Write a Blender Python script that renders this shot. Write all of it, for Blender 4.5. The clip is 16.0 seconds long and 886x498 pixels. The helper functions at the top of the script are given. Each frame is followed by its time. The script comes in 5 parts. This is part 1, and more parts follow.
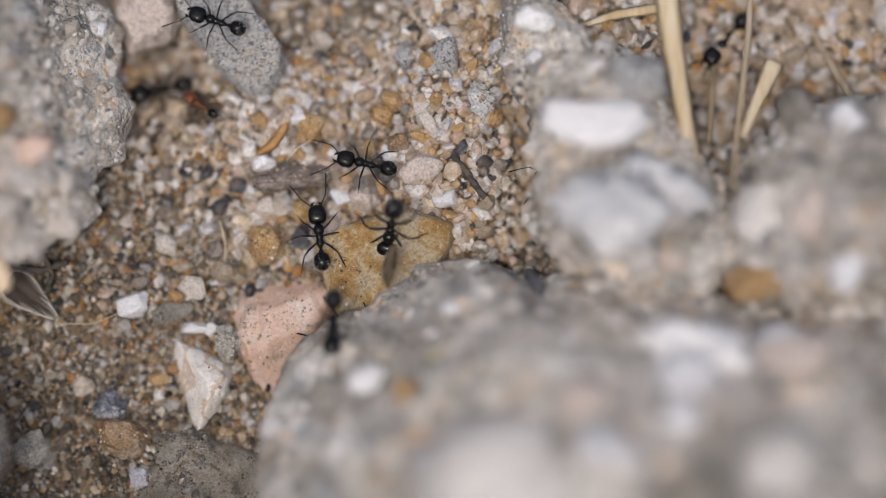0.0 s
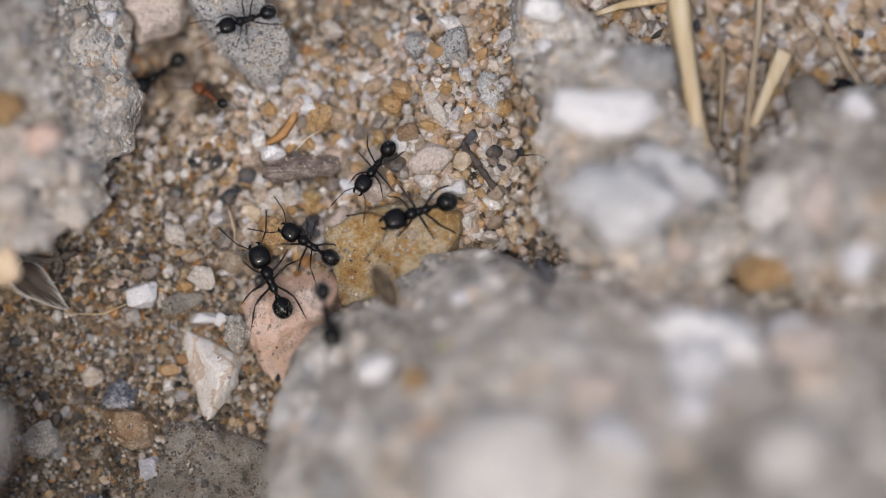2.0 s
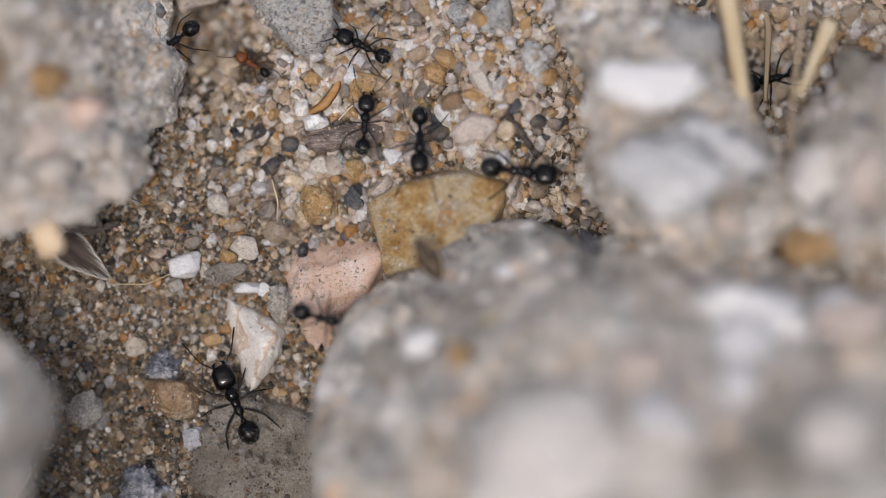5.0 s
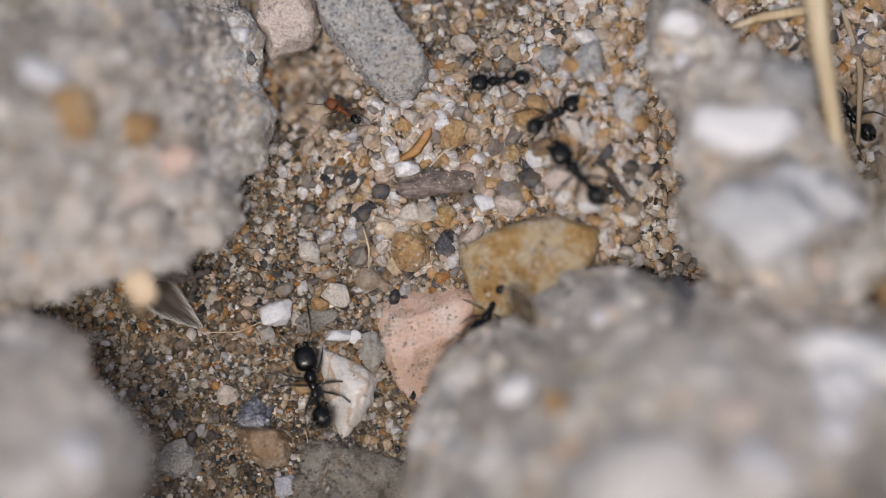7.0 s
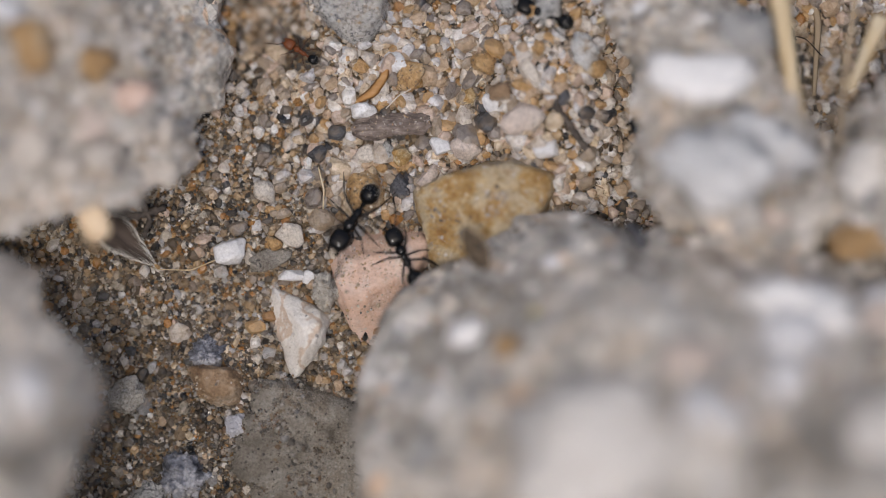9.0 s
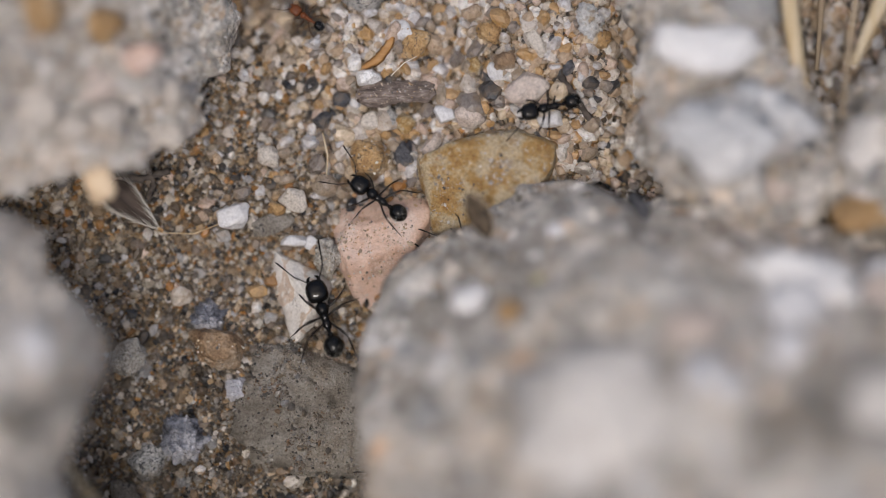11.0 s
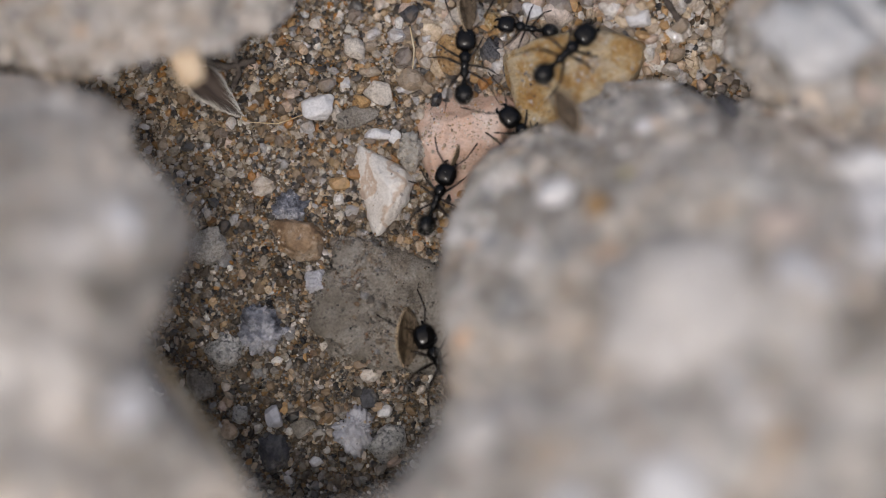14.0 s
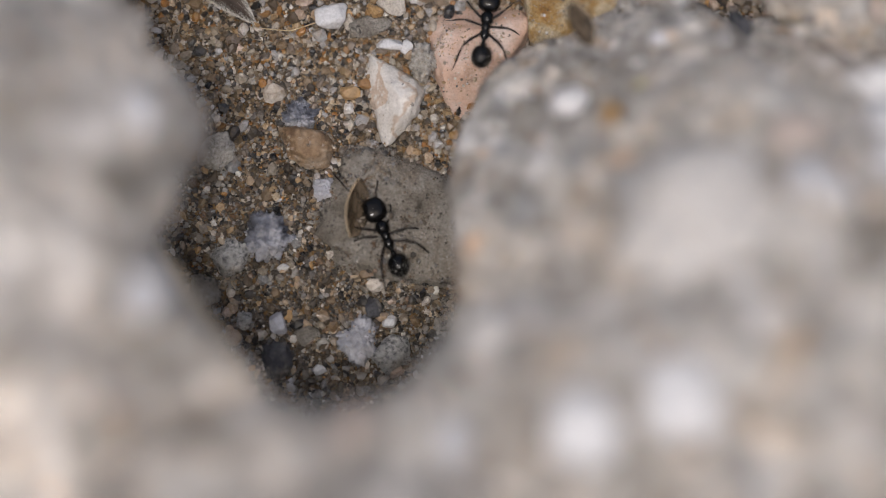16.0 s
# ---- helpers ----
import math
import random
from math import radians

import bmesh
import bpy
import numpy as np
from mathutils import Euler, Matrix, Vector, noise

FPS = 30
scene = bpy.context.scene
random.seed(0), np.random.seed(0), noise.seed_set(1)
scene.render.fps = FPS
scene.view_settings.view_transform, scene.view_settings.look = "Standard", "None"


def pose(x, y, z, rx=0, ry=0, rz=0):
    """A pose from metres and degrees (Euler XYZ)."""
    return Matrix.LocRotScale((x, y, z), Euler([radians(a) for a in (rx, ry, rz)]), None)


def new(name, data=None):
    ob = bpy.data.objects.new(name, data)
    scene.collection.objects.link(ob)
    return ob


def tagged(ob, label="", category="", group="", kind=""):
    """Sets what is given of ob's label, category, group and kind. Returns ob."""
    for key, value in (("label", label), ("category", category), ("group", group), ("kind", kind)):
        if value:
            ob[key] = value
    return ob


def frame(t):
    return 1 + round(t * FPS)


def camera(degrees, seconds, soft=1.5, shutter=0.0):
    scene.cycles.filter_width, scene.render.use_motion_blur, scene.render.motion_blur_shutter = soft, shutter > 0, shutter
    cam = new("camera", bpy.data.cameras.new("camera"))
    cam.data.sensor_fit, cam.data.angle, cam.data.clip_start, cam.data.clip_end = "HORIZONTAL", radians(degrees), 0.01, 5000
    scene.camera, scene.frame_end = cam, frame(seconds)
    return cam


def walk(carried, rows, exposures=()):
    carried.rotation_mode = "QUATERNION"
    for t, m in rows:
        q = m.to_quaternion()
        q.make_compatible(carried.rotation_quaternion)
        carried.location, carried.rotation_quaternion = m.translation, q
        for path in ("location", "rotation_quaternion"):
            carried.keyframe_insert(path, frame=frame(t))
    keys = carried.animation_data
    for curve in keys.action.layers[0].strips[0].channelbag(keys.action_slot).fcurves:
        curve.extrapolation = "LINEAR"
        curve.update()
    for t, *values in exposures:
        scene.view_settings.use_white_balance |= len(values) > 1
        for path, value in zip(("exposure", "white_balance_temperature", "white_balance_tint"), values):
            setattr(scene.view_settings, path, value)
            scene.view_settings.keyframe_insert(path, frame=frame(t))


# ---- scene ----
# Black seed-harvesting ants on sandy ground between cemented clods, seen from above at about 0.3 m.
cam = camera(15.0, 16.0, soft=1.0)
cam.data.dof.use_dof, cam.data.dof.focus_distance, cam.data.dof.aperture_fstop = True, 0.3120, 3.4
PATH = [
    (0.0, pose(0.03600, -0.01695, 0.30931, 11.216, 0.114, -1.231)),
    (0.5, pose(0.03609, -0.01816, 0.30892, 11.411, 0.229, -1.171)),
    (1.0, pose(0.03578, -0.01827, 0.30914, 11.367, 0.213, -1.302)),
    (1.5, pose(0.03639, -0.01716, 0.30905, 11.205, 0.308, -1.177)),
    (2.0, pose(0.03631, -0.01776, 0.30865, 11.214, 0.338, -1.199)),
    (2.5, pose(0.03724, -0.01707, 0.30860, 10.937, 0.524, -1.210)),
    (3.0, pose(0.03706, -0.01769, 0.30862, 10.988, 0.672, -1.150)),
    (5.5, pose(0.03278, -0.00716, 0.30920, 8.741, 0.858, -1.189)),
    (6.0, pose(0.03070, -0.00732, 0.30910, 8.753, 1.070, -1.190)),
    (6.5, pose(0.03049, -0.00808, 0.30862, 9.211, 1.330, -1.225)),
    (7.0, pose(0.02874, -0.00732, 0.30837, 9.647, 1.260, -1.374)),
    (7.5, pose(0.02916, -0.00632, 0.30870, 9.793, 1.228, -1.245)),
    (8.0, pose(0.03023, -0.00793, 0.30844, 9.584, 0.996, -0.903)),
    (8.5, pose(0.03100, -0.00907, 0.30834, 9.150, 0.782, -0.302)),
    (9.0, pose(0.03010, -0.00882, 0.30848, 8.950, 0.554, -0.321)),
    (11.5, pose(0.02586, -0.01436, 0.30906, 9.243, -0.327, 0.536)),
    (12.0, pose(0.02677, -0.01483, 0.30906, 9.255, 0.117, 0.481)),
    (12.5, pose(0.02527, -0.01555, 0.30914, 9.063, 0.169, 0.545)),
    (13.0, pose(0.02451, -0.01828, 0.30878, 9.222, 0.134, 0.962)),
    (13.5, pose(0.01858, -0.02115, 0.30665, 9.349, -0.427, 1.249)),
    (14.0, pose(0.01677, -0.02456, 0.30606, 9.501, -0.893, 2.026)),
    (14.5, pose(0.01136, -0.03231, 0.30503, 10.193, -1.442, 2.237)),
    (15.0, pose(0.00979, -0.03705, 0.30384, 10.364, -2.021, 2.590)),
    (15.5, pose(0.00885, -0.03917, 0.30312, 10.572, -2.438, 3.127)),
    (16.0, pose(0.00954, -0.03901, 0.30330, 10.589, -2.474, 3.318)),
]
walk(cam, PATH, exposures=[(0.0, 0.04), (3.0, 0.04), (9.0, -0.05), (12.0, -0.12), (13.5, -0.16), (14.5, -0.12), (16.0, -0.08)])

# ---- light: soft overcast sky with the sun behind thin cloud, high overhead ----
SUN_ELEVATION, SUN_TURN = 73.0, 200.0
world = bpy.data.worlds.new("overcast_sky")
scene.world = world
world.use_nodes = True
sky = world.node_tree.nodes.new("ShaderNodeTexSky")
sky.sky_type, sky.sun_disc = "NISHITA", False
sky.sun_elevation, sky.sun_rotation = radians(SUN_ELEVATION), radians(SUN_TURN)
sky.air_density, sky.dust_density, sky.ozone_density = 1.0, 5.0, 1.0
world.node_tree.links.new(sky.outputs["Color"], world.node_tree.nodes["Background"].inputs["Color"])
world.node_tree.nodes["Background"].inputs["Strength"].default_value = 0.13
sun = new("sun", bpy.data.lights.new("sun", "SUN"))
sun.data.energy, sun.data.angle, sun.data.color = 1.0, radians(9.5), (1.0, 0.98, 0.97)
sun.matrix_basis = pose(0, 0, 1, 90 - SUN_ELEVATION, 0, 180 - SUN_TURN)

MM = 0.001


# ---- noise and mesh tools ----
def lattice(i, j, k, seed):
    h = (i * 374761393 + j * 668265263 + k * 2147483647 + seed * 1274126177) & 0xFFFFFFFF
    h = ((h ^ (h >> 13)) * 1274126177) & 0xFFFFFFFF
    h = ((h ^ (h >> 16)) * 2246822519) & 0xFFFFFFFF
    return ((h ^ (h >> 15)) & 0xFFFFFF) / 0xFFFFFF * 2 - 1


def bumps(p, size, seed=0):
    """Smooth noise from -1 to 1 at points p (n, 3), with swells about as wide as size."""
    q = np.asarray(p, float) / size
    c = np.floor(q).astype(np.int64)
    f = q - c
    f = f * f * (3 - 2 * f)
    out = 0
    for a in (0, 1):
        for b in (0, 1):
            for d in (0, 1):
                w = (f[:, 0] if a else 1 - f[:, 0]) * (f[:, 1] if b else 1 - f[:, 1]) * (f[:, 2] if d else 1 - f[:, 2])
                out = out + w * lattice(c[:, 0] + a, c[:, 1] + b, c[:, 2] + d, seed)
    return out


def mesh_of(name, verts, faces, material, smooth=True):
    """A mesh from arrays in millimetres."""
    me = bpy.data.meshes.new(name)
    me.from_pydata((np.asarray(verts) * MM).tolist(), [], faces if isinstance(faces, list) else faces.tolist())
    me.polygons.foreach_set("use_smooth", [smooth] * len(me.polygons))
    me.materials.append(material)
    me.update()
    return me


def ico(level):
    bm = bmesh.new()
    bmesh.ops.create_icosphere(bm, subdivisions=level, radius=1)
    v = np.array([q.co for q in bm.verts])
    f = np.array([[q.index for q in g.verts] for g in bm.faces])
    bm.free()
    return v, f


ICO = {n: ico(n) for n in (1, 2, 3, 4, 5)}


def part(name, data, parent, label="", at=None, kind=""):
    """One mesh object under a thing or a part."""
    ob = new(name, data)
    ob.parent = parent
    if at is not None:
        ob.matrix_basis = at
    return tagged(ob, label=label, kind=kind)


def thing(name, data, label, category, at=None, group="", kind=""):
    ob = new(name, data)
    if at is not None:
        ob.matrix_basis = at
    return tagged(ob, label, category, group, kind)


def place(x, y, z=0, rx=0, ry=0, rz=0, size=1.0):
    return pose(x * MM, y * MM, z * MM, rx, ry, rz) @ Matrix.Scale(size, 4)


# ---- materials ----
def material(name, rough=0.6, spec=0.4):
    m = bpy.data.materials.new(name)
    m.use_nodes = True
    b = m.node_tree.nodes["Principled BSDF"]
    b.inputs["Roughness"].default_value = rough
    b.inputs["Specular IOR Level"].default_value = spec
    return m, m.node_tree, b


def node(nt, kind, links=None, **values):
    n = nt.nodes.new("ShaderNode" + kind)
    for key, v in values.items():
        setattr(n, key, v) if hasattr(n, key) else None
    for key, v in (links or {}).items():
        if isinstance(v, bpy.types.NodeSocket):
            nt.links.new(v, n.inputs[key])
        else:
            n.inputs[key].default_value = v
    return n


def ramp(nt, fac, stops, constant=False):
    r = nt.nodes.new("ShaderNodeValToRGB")
    r.color_ramp.interpolation = "CONSTANT" if constant else "LINEAR"
    while len(r.color_ramp.elements) < len(stops):
        r.color_ramp.elements.new(0.5)
    for e, (at, c) in zip(r.color_ramp.elements, stops):
        e.position, e.color = at, (*c, 1)
    nt.links.new(fac, r.inputs["Fac"])
    return r.outputs["Color"]


def mixed(nt, how, fac, a, b):
    n = nt.nodes.new("ShaderNodeMix")
    n.data_type, n.blend_type = "RGBA", how
    for socket, v in ((n.inputs[0], fac), (n.inputs[6], a), (n.inputs[7], b)):
        if isinstance(v, bpy.types.NodeSocket):
            nt.links.new(v, socket)
        else:
            socket.default_value = v if isinstance(v, (int, float)) else (*v, 1)
    return n.outputs[2]


def relief(nt, b, height, strength, depth):
    n = node(nt, "Bump", {"Height": height, "Strength": strength, "Distance": depth})
    nt.links.new(n.outputs["Normal"], b.inputs["Normal"])


# Quartz, feldspar and rock fragments: share of each by its place on the ramp.
GRAINS = [(0.0, (0.56, 0.52, 0.47)), (0.15, (0.46, 0.38, 0.29)), (0.28, (0.68, 0.65, 0.60)), (0.36, (0.40, 0.28, 0.16)),
          (0.49, (0.32, 0.27, 0.22)), (0.62, (0.52, 0.42, 0.30)), (0.71, (0.58, 0.57, 0.58)), (0.78, (0.15, 0.14, 0.14)),
          (0.85, (0.42, 0.23, 0.09)), (0.885, (0.33, 0.31, 0.30)), (0.94, (0.055, 0.055, 0.065))]


def grain_material(name, by_object, stops, clean=1.0):
    m, nt, b = material(name, 0.42, 0.5)
    if by_object:
        chance = nt.nodes.new("ShaderNodeObjectInfo").outputs["Random"]
    else:
        chance = nt.nodes.new("ShaderNodeNewGeometry").outputs["Random Per Island"]
    c = ramp(nt, chance, stops, True)
    where = nt.nodes.new("ShaderNodeNewGeometry").outputs["Position"]
    n1 = node(nt, "TexNoise", {"Vector": where, "Scale": 3000.0, "Detail": 6.0, "Roughness": 0.75})
    c = mixed(nt, "MULTIPLY", 0.95, c, ramp(nt, n1.outputs["Fac"], [(0.30, (0.42, 0.36, 0.30)), (0.47, (0.92, 0.9, 0.87)), (0.68, (1.22, 1.21, 1.19))]))
    n2 = node(nt, "TexNoise", {"Vector": where, "Scale": 700.0, "Detail": 3.0})
    c = mixed(nt, "MIX", ramp(nt, n2.outputs["Fac"], [(0.48, (0, 0, 0)), (0.68, (0.7 * clean,) * 3)]), c, (0.30, 0.215, 0.13))
    nt.links.new(c, b.inputs["Base Color"])
    gloss = ramp(nt, n2.outputs["Fac"], [(0.35, (0.12, 0.12, 0.12)), (0.6, (0.6, 0.6, 0.6))])
    nt.links.new(gloss, b.inputs["Roughness"])
    b.inputs["Subsurface Weight"].default_value = 0.3
    b.inputs["Subsurface Radius"].default_value = (0.0005, 0.0004, 0.0003)
    relief(nt, b, n1.outputs["Fac"], 0.5, 0.00008)
    return m


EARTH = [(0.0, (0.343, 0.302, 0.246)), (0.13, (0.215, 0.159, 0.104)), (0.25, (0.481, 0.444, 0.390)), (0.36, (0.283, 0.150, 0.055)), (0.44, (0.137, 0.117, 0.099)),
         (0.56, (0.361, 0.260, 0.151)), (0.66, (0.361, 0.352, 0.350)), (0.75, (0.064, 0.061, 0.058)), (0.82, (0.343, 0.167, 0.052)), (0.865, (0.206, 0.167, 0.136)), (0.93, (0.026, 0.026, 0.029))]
M_GRAIN = grain_material("sand_grains", False, GRAINS)
# Hollow soil: greyer and moist, with the hollow's shade also darkened into the colour.
DAMP_SHADED = [(at, tuple(0.66 * (0.6 * v + 0.4 * (c[0] + c[1] + c[2]) / 3) for v in c)) for at, c in EARTH]
M_DAMP_SHADED = grain_material("damp_shaded_grey_brown_grains", False, DAMP_SHADED, 0.4)
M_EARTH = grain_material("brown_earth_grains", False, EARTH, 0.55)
GRAVEL = [(0.0, (0.56, 0.51, 0.46)), (0.15, (0.46, 0.35, 0.25)), (0.28, (0.70, 0.68, 0.66)), (0.38, (0.52, 0.41, 0.34)), (0.48, (0.34, 0.28, 0.22)),
          (0.59, (0.56, 0.46, 0.34)), (0.69, (0.44, 0.28, 0.13)), (0.79, (0.53, 0.52, 0.53)), (0.91, (0.23, 0.20, 0.18)), (0.97, (0.06, 0.06, 0.065))]
M_PEBBLE = grain_material("gravel_pebbles", True, GRAVEL, 0.75)
M_GRAVEL = grain_material("pale_gravel", False, GRAVEL, 0.75)
PALE = [(0.0, (0.55, 0.53, 0.50)), (0.3, (0.44, 0.40, 0.35)), (0.5, (0.66, 0.64, 0.62)), (0.66, (0.38, 0.34, 0.30)), (0.78, (0.50, 0.42, 0.33)),
        (0.88, (0.24, 0.23, 0.23)), (0.95, (0.12, 0.12, 0.12))]
M_CRUST = grain_material("clod_grains", False, PALE, 0.6)
# Humus; the dark crumbs also paint shade in cave, hollow and clod foot.
HUMUS_SHADE = [(0.0, (0.055, 0.045, 0.036)), (0.35, (0.10, 0.075, 0.052)), (0.6, (0.03, 0.028, 0.027)), (0.75, (0.20, 0.14, 0.085)), (0.9, (0.30, 0.26, 0.21))]
M_HUMUS_SHADE = grain_material("dark_humus_shade_crumbs", False, HUMUS_SHADE, 0.2)


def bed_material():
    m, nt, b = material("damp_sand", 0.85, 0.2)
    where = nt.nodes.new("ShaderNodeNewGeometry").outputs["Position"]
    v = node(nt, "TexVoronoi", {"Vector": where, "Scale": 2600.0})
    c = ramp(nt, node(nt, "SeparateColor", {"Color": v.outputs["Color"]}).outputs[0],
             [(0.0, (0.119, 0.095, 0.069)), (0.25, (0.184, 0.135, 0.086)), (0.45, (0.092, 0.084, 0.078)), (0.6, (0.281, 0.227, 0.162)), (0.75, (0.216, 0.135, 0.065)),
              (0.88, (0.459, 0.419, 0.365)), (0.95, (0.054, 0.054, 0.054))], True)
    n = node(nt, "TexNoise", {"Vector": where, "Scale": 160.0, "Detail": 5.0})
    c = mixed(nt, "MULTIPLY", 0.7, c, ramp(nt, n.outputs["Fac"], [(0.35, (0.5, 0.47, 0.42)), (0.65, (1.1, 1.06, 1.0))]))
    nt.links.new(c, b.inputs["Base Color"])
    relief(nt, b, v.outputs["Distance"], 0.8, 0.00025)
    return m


def clod_material(name, tone, warm, rusty=0.8):
    """Cemented sand: a pale matrix with grains of two sizes, crumbs and stains."""
    m, nt, b = material(name, 0.9, 0.15)
    co = nt.nodes.new("ShaderNodeTexCoord").outputs["Object"]
    big = node(nt, "TexVoronoi", {"Vector": co, "Scale": 620.0, "Randomness": 1.0})
    fine = node(nt, "TexVoronoi", {"Vector": co, "Scale": 2100.0})
    first = ramp(nt, node(nt, "SeparateColor", {"Color": fine.outputs["Color"]}).outputs[0],
                 [(0.0, (0.40, 0.375, 0.34)), (0.3, (0.50, 0.47, 0.43)), (0.55, (0.34, 0.32, 0.30)), (0.7, (0.58, 0.56, 0.53)), (0.85, (0.42, 0.33, 0.23)), (0.94, (0.14, 0.14, 0.14))], True)
    second = ramp(nt, node(nt, "SeparateColor", {"Color": big.outputs["Color"]}).outputs[1],
                  [(0.0, (0.44, 0.42, 0.39)), (0.35, (0.52, 0.50, 0.47)), (0.6, (0.36, 0.35, 0.34)), (0.75, (0.64, 0.62, 0.60)), (0.88, (0.50, 0.38, 0.28)), (0.95, (0.27, 0.27, 0.28))], True)
    n = node(nt, "TexNoise", {"Vector": co, "Scale": 110.0, "Detail": 6.0, "Roughness": 0.6})
    c = mixed(nt, "MIX", ramp(nt, n.outputs["Fac"], [(0.42, (0, 0, 0)), (0.58, (1, 1, 1))]), first, second)
    stain = node(nt, "TexNoise", {"Vector": co, "Scale": 75.0, "Detail": 6.0, "Roughness": 0.6})
    c = mixed(nt, "MULTIPLY", 1.0, c, ramp(nt, stain.outputs["Fac"], [(0.36, (0.66, 0.645, 0.62)), (0.45, (0.86, 0.845, 0.82)), (0.53, tone), (0.64, warm), (0.72, (1.35, 1.33, 1.32))]))
    patch = node(nt, "TexNoise", {"Vector": co, "Scale": 260.0, "Detail": 5.0, "Roughness": 0.62})
    c = mixed(nt, "MULTIPLY", 1.0, c, ramp(nt, patch.outputs["Fac"], [(0.34, (0.66, 0.645, 0.625)), (0.47, (0.95, 0.94, 0.93)), (0.58, (1.1, 1.09, 1.09)), (0.68, (1.38, 1.37, 1.37))]))
    warp = node(nt, "VectorMath", {0: co, 1: node(nt, "VectorMath", {0: patch.outputs["Color"], 1: (0.004, 0.004, 0.004)}, operation="MULTIPLY").outputs[0]}, operation="ADD")
    lumps = node(nt, "TexVoronoi", {"Vector": warp.outputs[0], "Scale": 300.0})
    c = mixed(nt, "MULTIPLY", 0.85, c, ramp(nt, node(nt, "SeparateColor", {"Color": lumps.outputs["Color"]}).outputs[2], [(0.0, (0.76, 0.75, 0.735)), (0.45, (0.95, 0.945, 0.94)), (0.75, (1.1, 1.1, 1.11)), (0.9, (1.35, 1.34, 1.32))]))
    rust = node(nt, "TexNoise", {"Vector": co, "Scale": 150.0, "Detail": 3.0})
    c = mixed(nt, "MULTIPLY", ramp(nt, rust.outputs["Fac"], [(0.58, (0, 0, 0)), (0.68, (rusty,) * 3)]), c, (1.05, 0.86, 0.68))
    nt.links.new(c, b.inputs["Base Color"])
    hi = mixed(nt, "ADD", 0.5, n.outputs["Color"], fine.outputs["Distance"])
    relief(nt, b, hi, 0.9, 0.0005)
    return m


def rock_material(name, stops, speck, scale=900.0, share=0.62, rough=0.6, bump=0.0002, vein=None, dirt=0.35, grain=0.85):
    """Stone: mottled colours on a ramp, specks of two sizes, sandy dirt in patches, and perhaps thin veins."""
    m, nt, b = material(name, rough, 0.35)
    co = nt.nodes.new("ShaderNodeTexCoord").outputs["Object"]
    n = node(nt, "TexNoise", {"Vector": co, "Scale": scale * 0.45, "Detail": 8.0, "Roughness": 0.68})
    c = ramp(nt, n.outputs["Fac"], stops)
    v = node(nt, "TexNoise", {"Vector": co, "Scale": scale * 2.2, "Detail": 3.0, "Roughness": 0.7})
    c = mixed(nt, "MIX", ramp(nt, v.outputs["Fac"], [(share - 0.03, (0, 0, 0)), (share + 0.02, (0.9, 0.9, 0.9))]), c, speck)
    if vein:
        w = node(nt, "TexWave", {"Vector": co, "Scale": 120.0, "Distortion": 9.0, "Detail": 4.0, "Detail Scale": 2.0})
        c = mixed(nt, "MIX", ramp(nt, w.outputs["Fac"], [(0.90, (0, 0, 0)), (0.97, (0.6, 0.6, 0.6))]), c, vein)
    g = node(nt, "TexNoise", {"Vector": co, "Scale": 4200.0, "Detail": 5.0, "Roughness": 0.7})
    c = mixed(nt, "MULTIPLY", grain, c, ramp(nt, g.outputs["Fac"], [(0.32, (0.5, 0.48, 0.45)), (0.52, (1.0, 1.0, 1.0)), (0.7, (1.25, 1.25, 1.25))]))
    d = node(nt, "TexNoise", {"Vector": co, "Scale": 240.0, "Detail": 9.0, "Roughness": 0.72})
    sand = node(nt, "TexVoronoi", {"Vector": co, "Scale": 5200.0})
    grit = ramp(nt, node(nt, "SeparateColor", {"Color": sand.outputs["Color"]}).outputs[0],
                [(0.0, (0.32, 0.27, 0.21)), (0.35, (0.44, 0.38, 0.31)), (0.6, (0.25, 0.20, 0.15)), (0.8, (0.56, 0.52, 0.46)), (0.93, (0.08, 0.08, 0.08))], True)
    c = mixed(nt, "MIX", ramp(nt, d.outputs["Fac"], [(0.50, (0, 0, 0)), (0.66, (min(1, 2 * dirt),) * 3)]), c, grit)
    nt.links.new(c, b.inputs["Base Color"])
    relief(nt, b, mixed(nt, "ADD", 0.7, n.outputs["Color"], g.outputs["Color"]), 1.0, bump * 1.4)
    return m


def plain_material(name, stops, scale, rough, stretch=(1, 1, 1), bump=0.00005, spec=0.4, alpha=1.0):
    """Plant matter: colour and relief drawn out along the fibres."""
    m, nt, b = material(name, rough, spec)
    co = nt.nodes.new("ShaderNodeTexCoord").outputs["Object"]
    mp = node(nt, "Mapping", {"Vector": co, "Scale": stretch})
    n = node(nt, "TexNoise", {"Vector": mp.outputs["Vector"], "Scale": scale, "Detail": 6.0, "Roughness": 0.6})
    nt.links.new(ramp(nt, n.outputs["Fac"], stops), b.inputs["Base Color"])
    b.inputs["Alpha"].default_value = alpha
    relief(nt, b, n.outputs["Fac"], 0.7, bump)
    return m


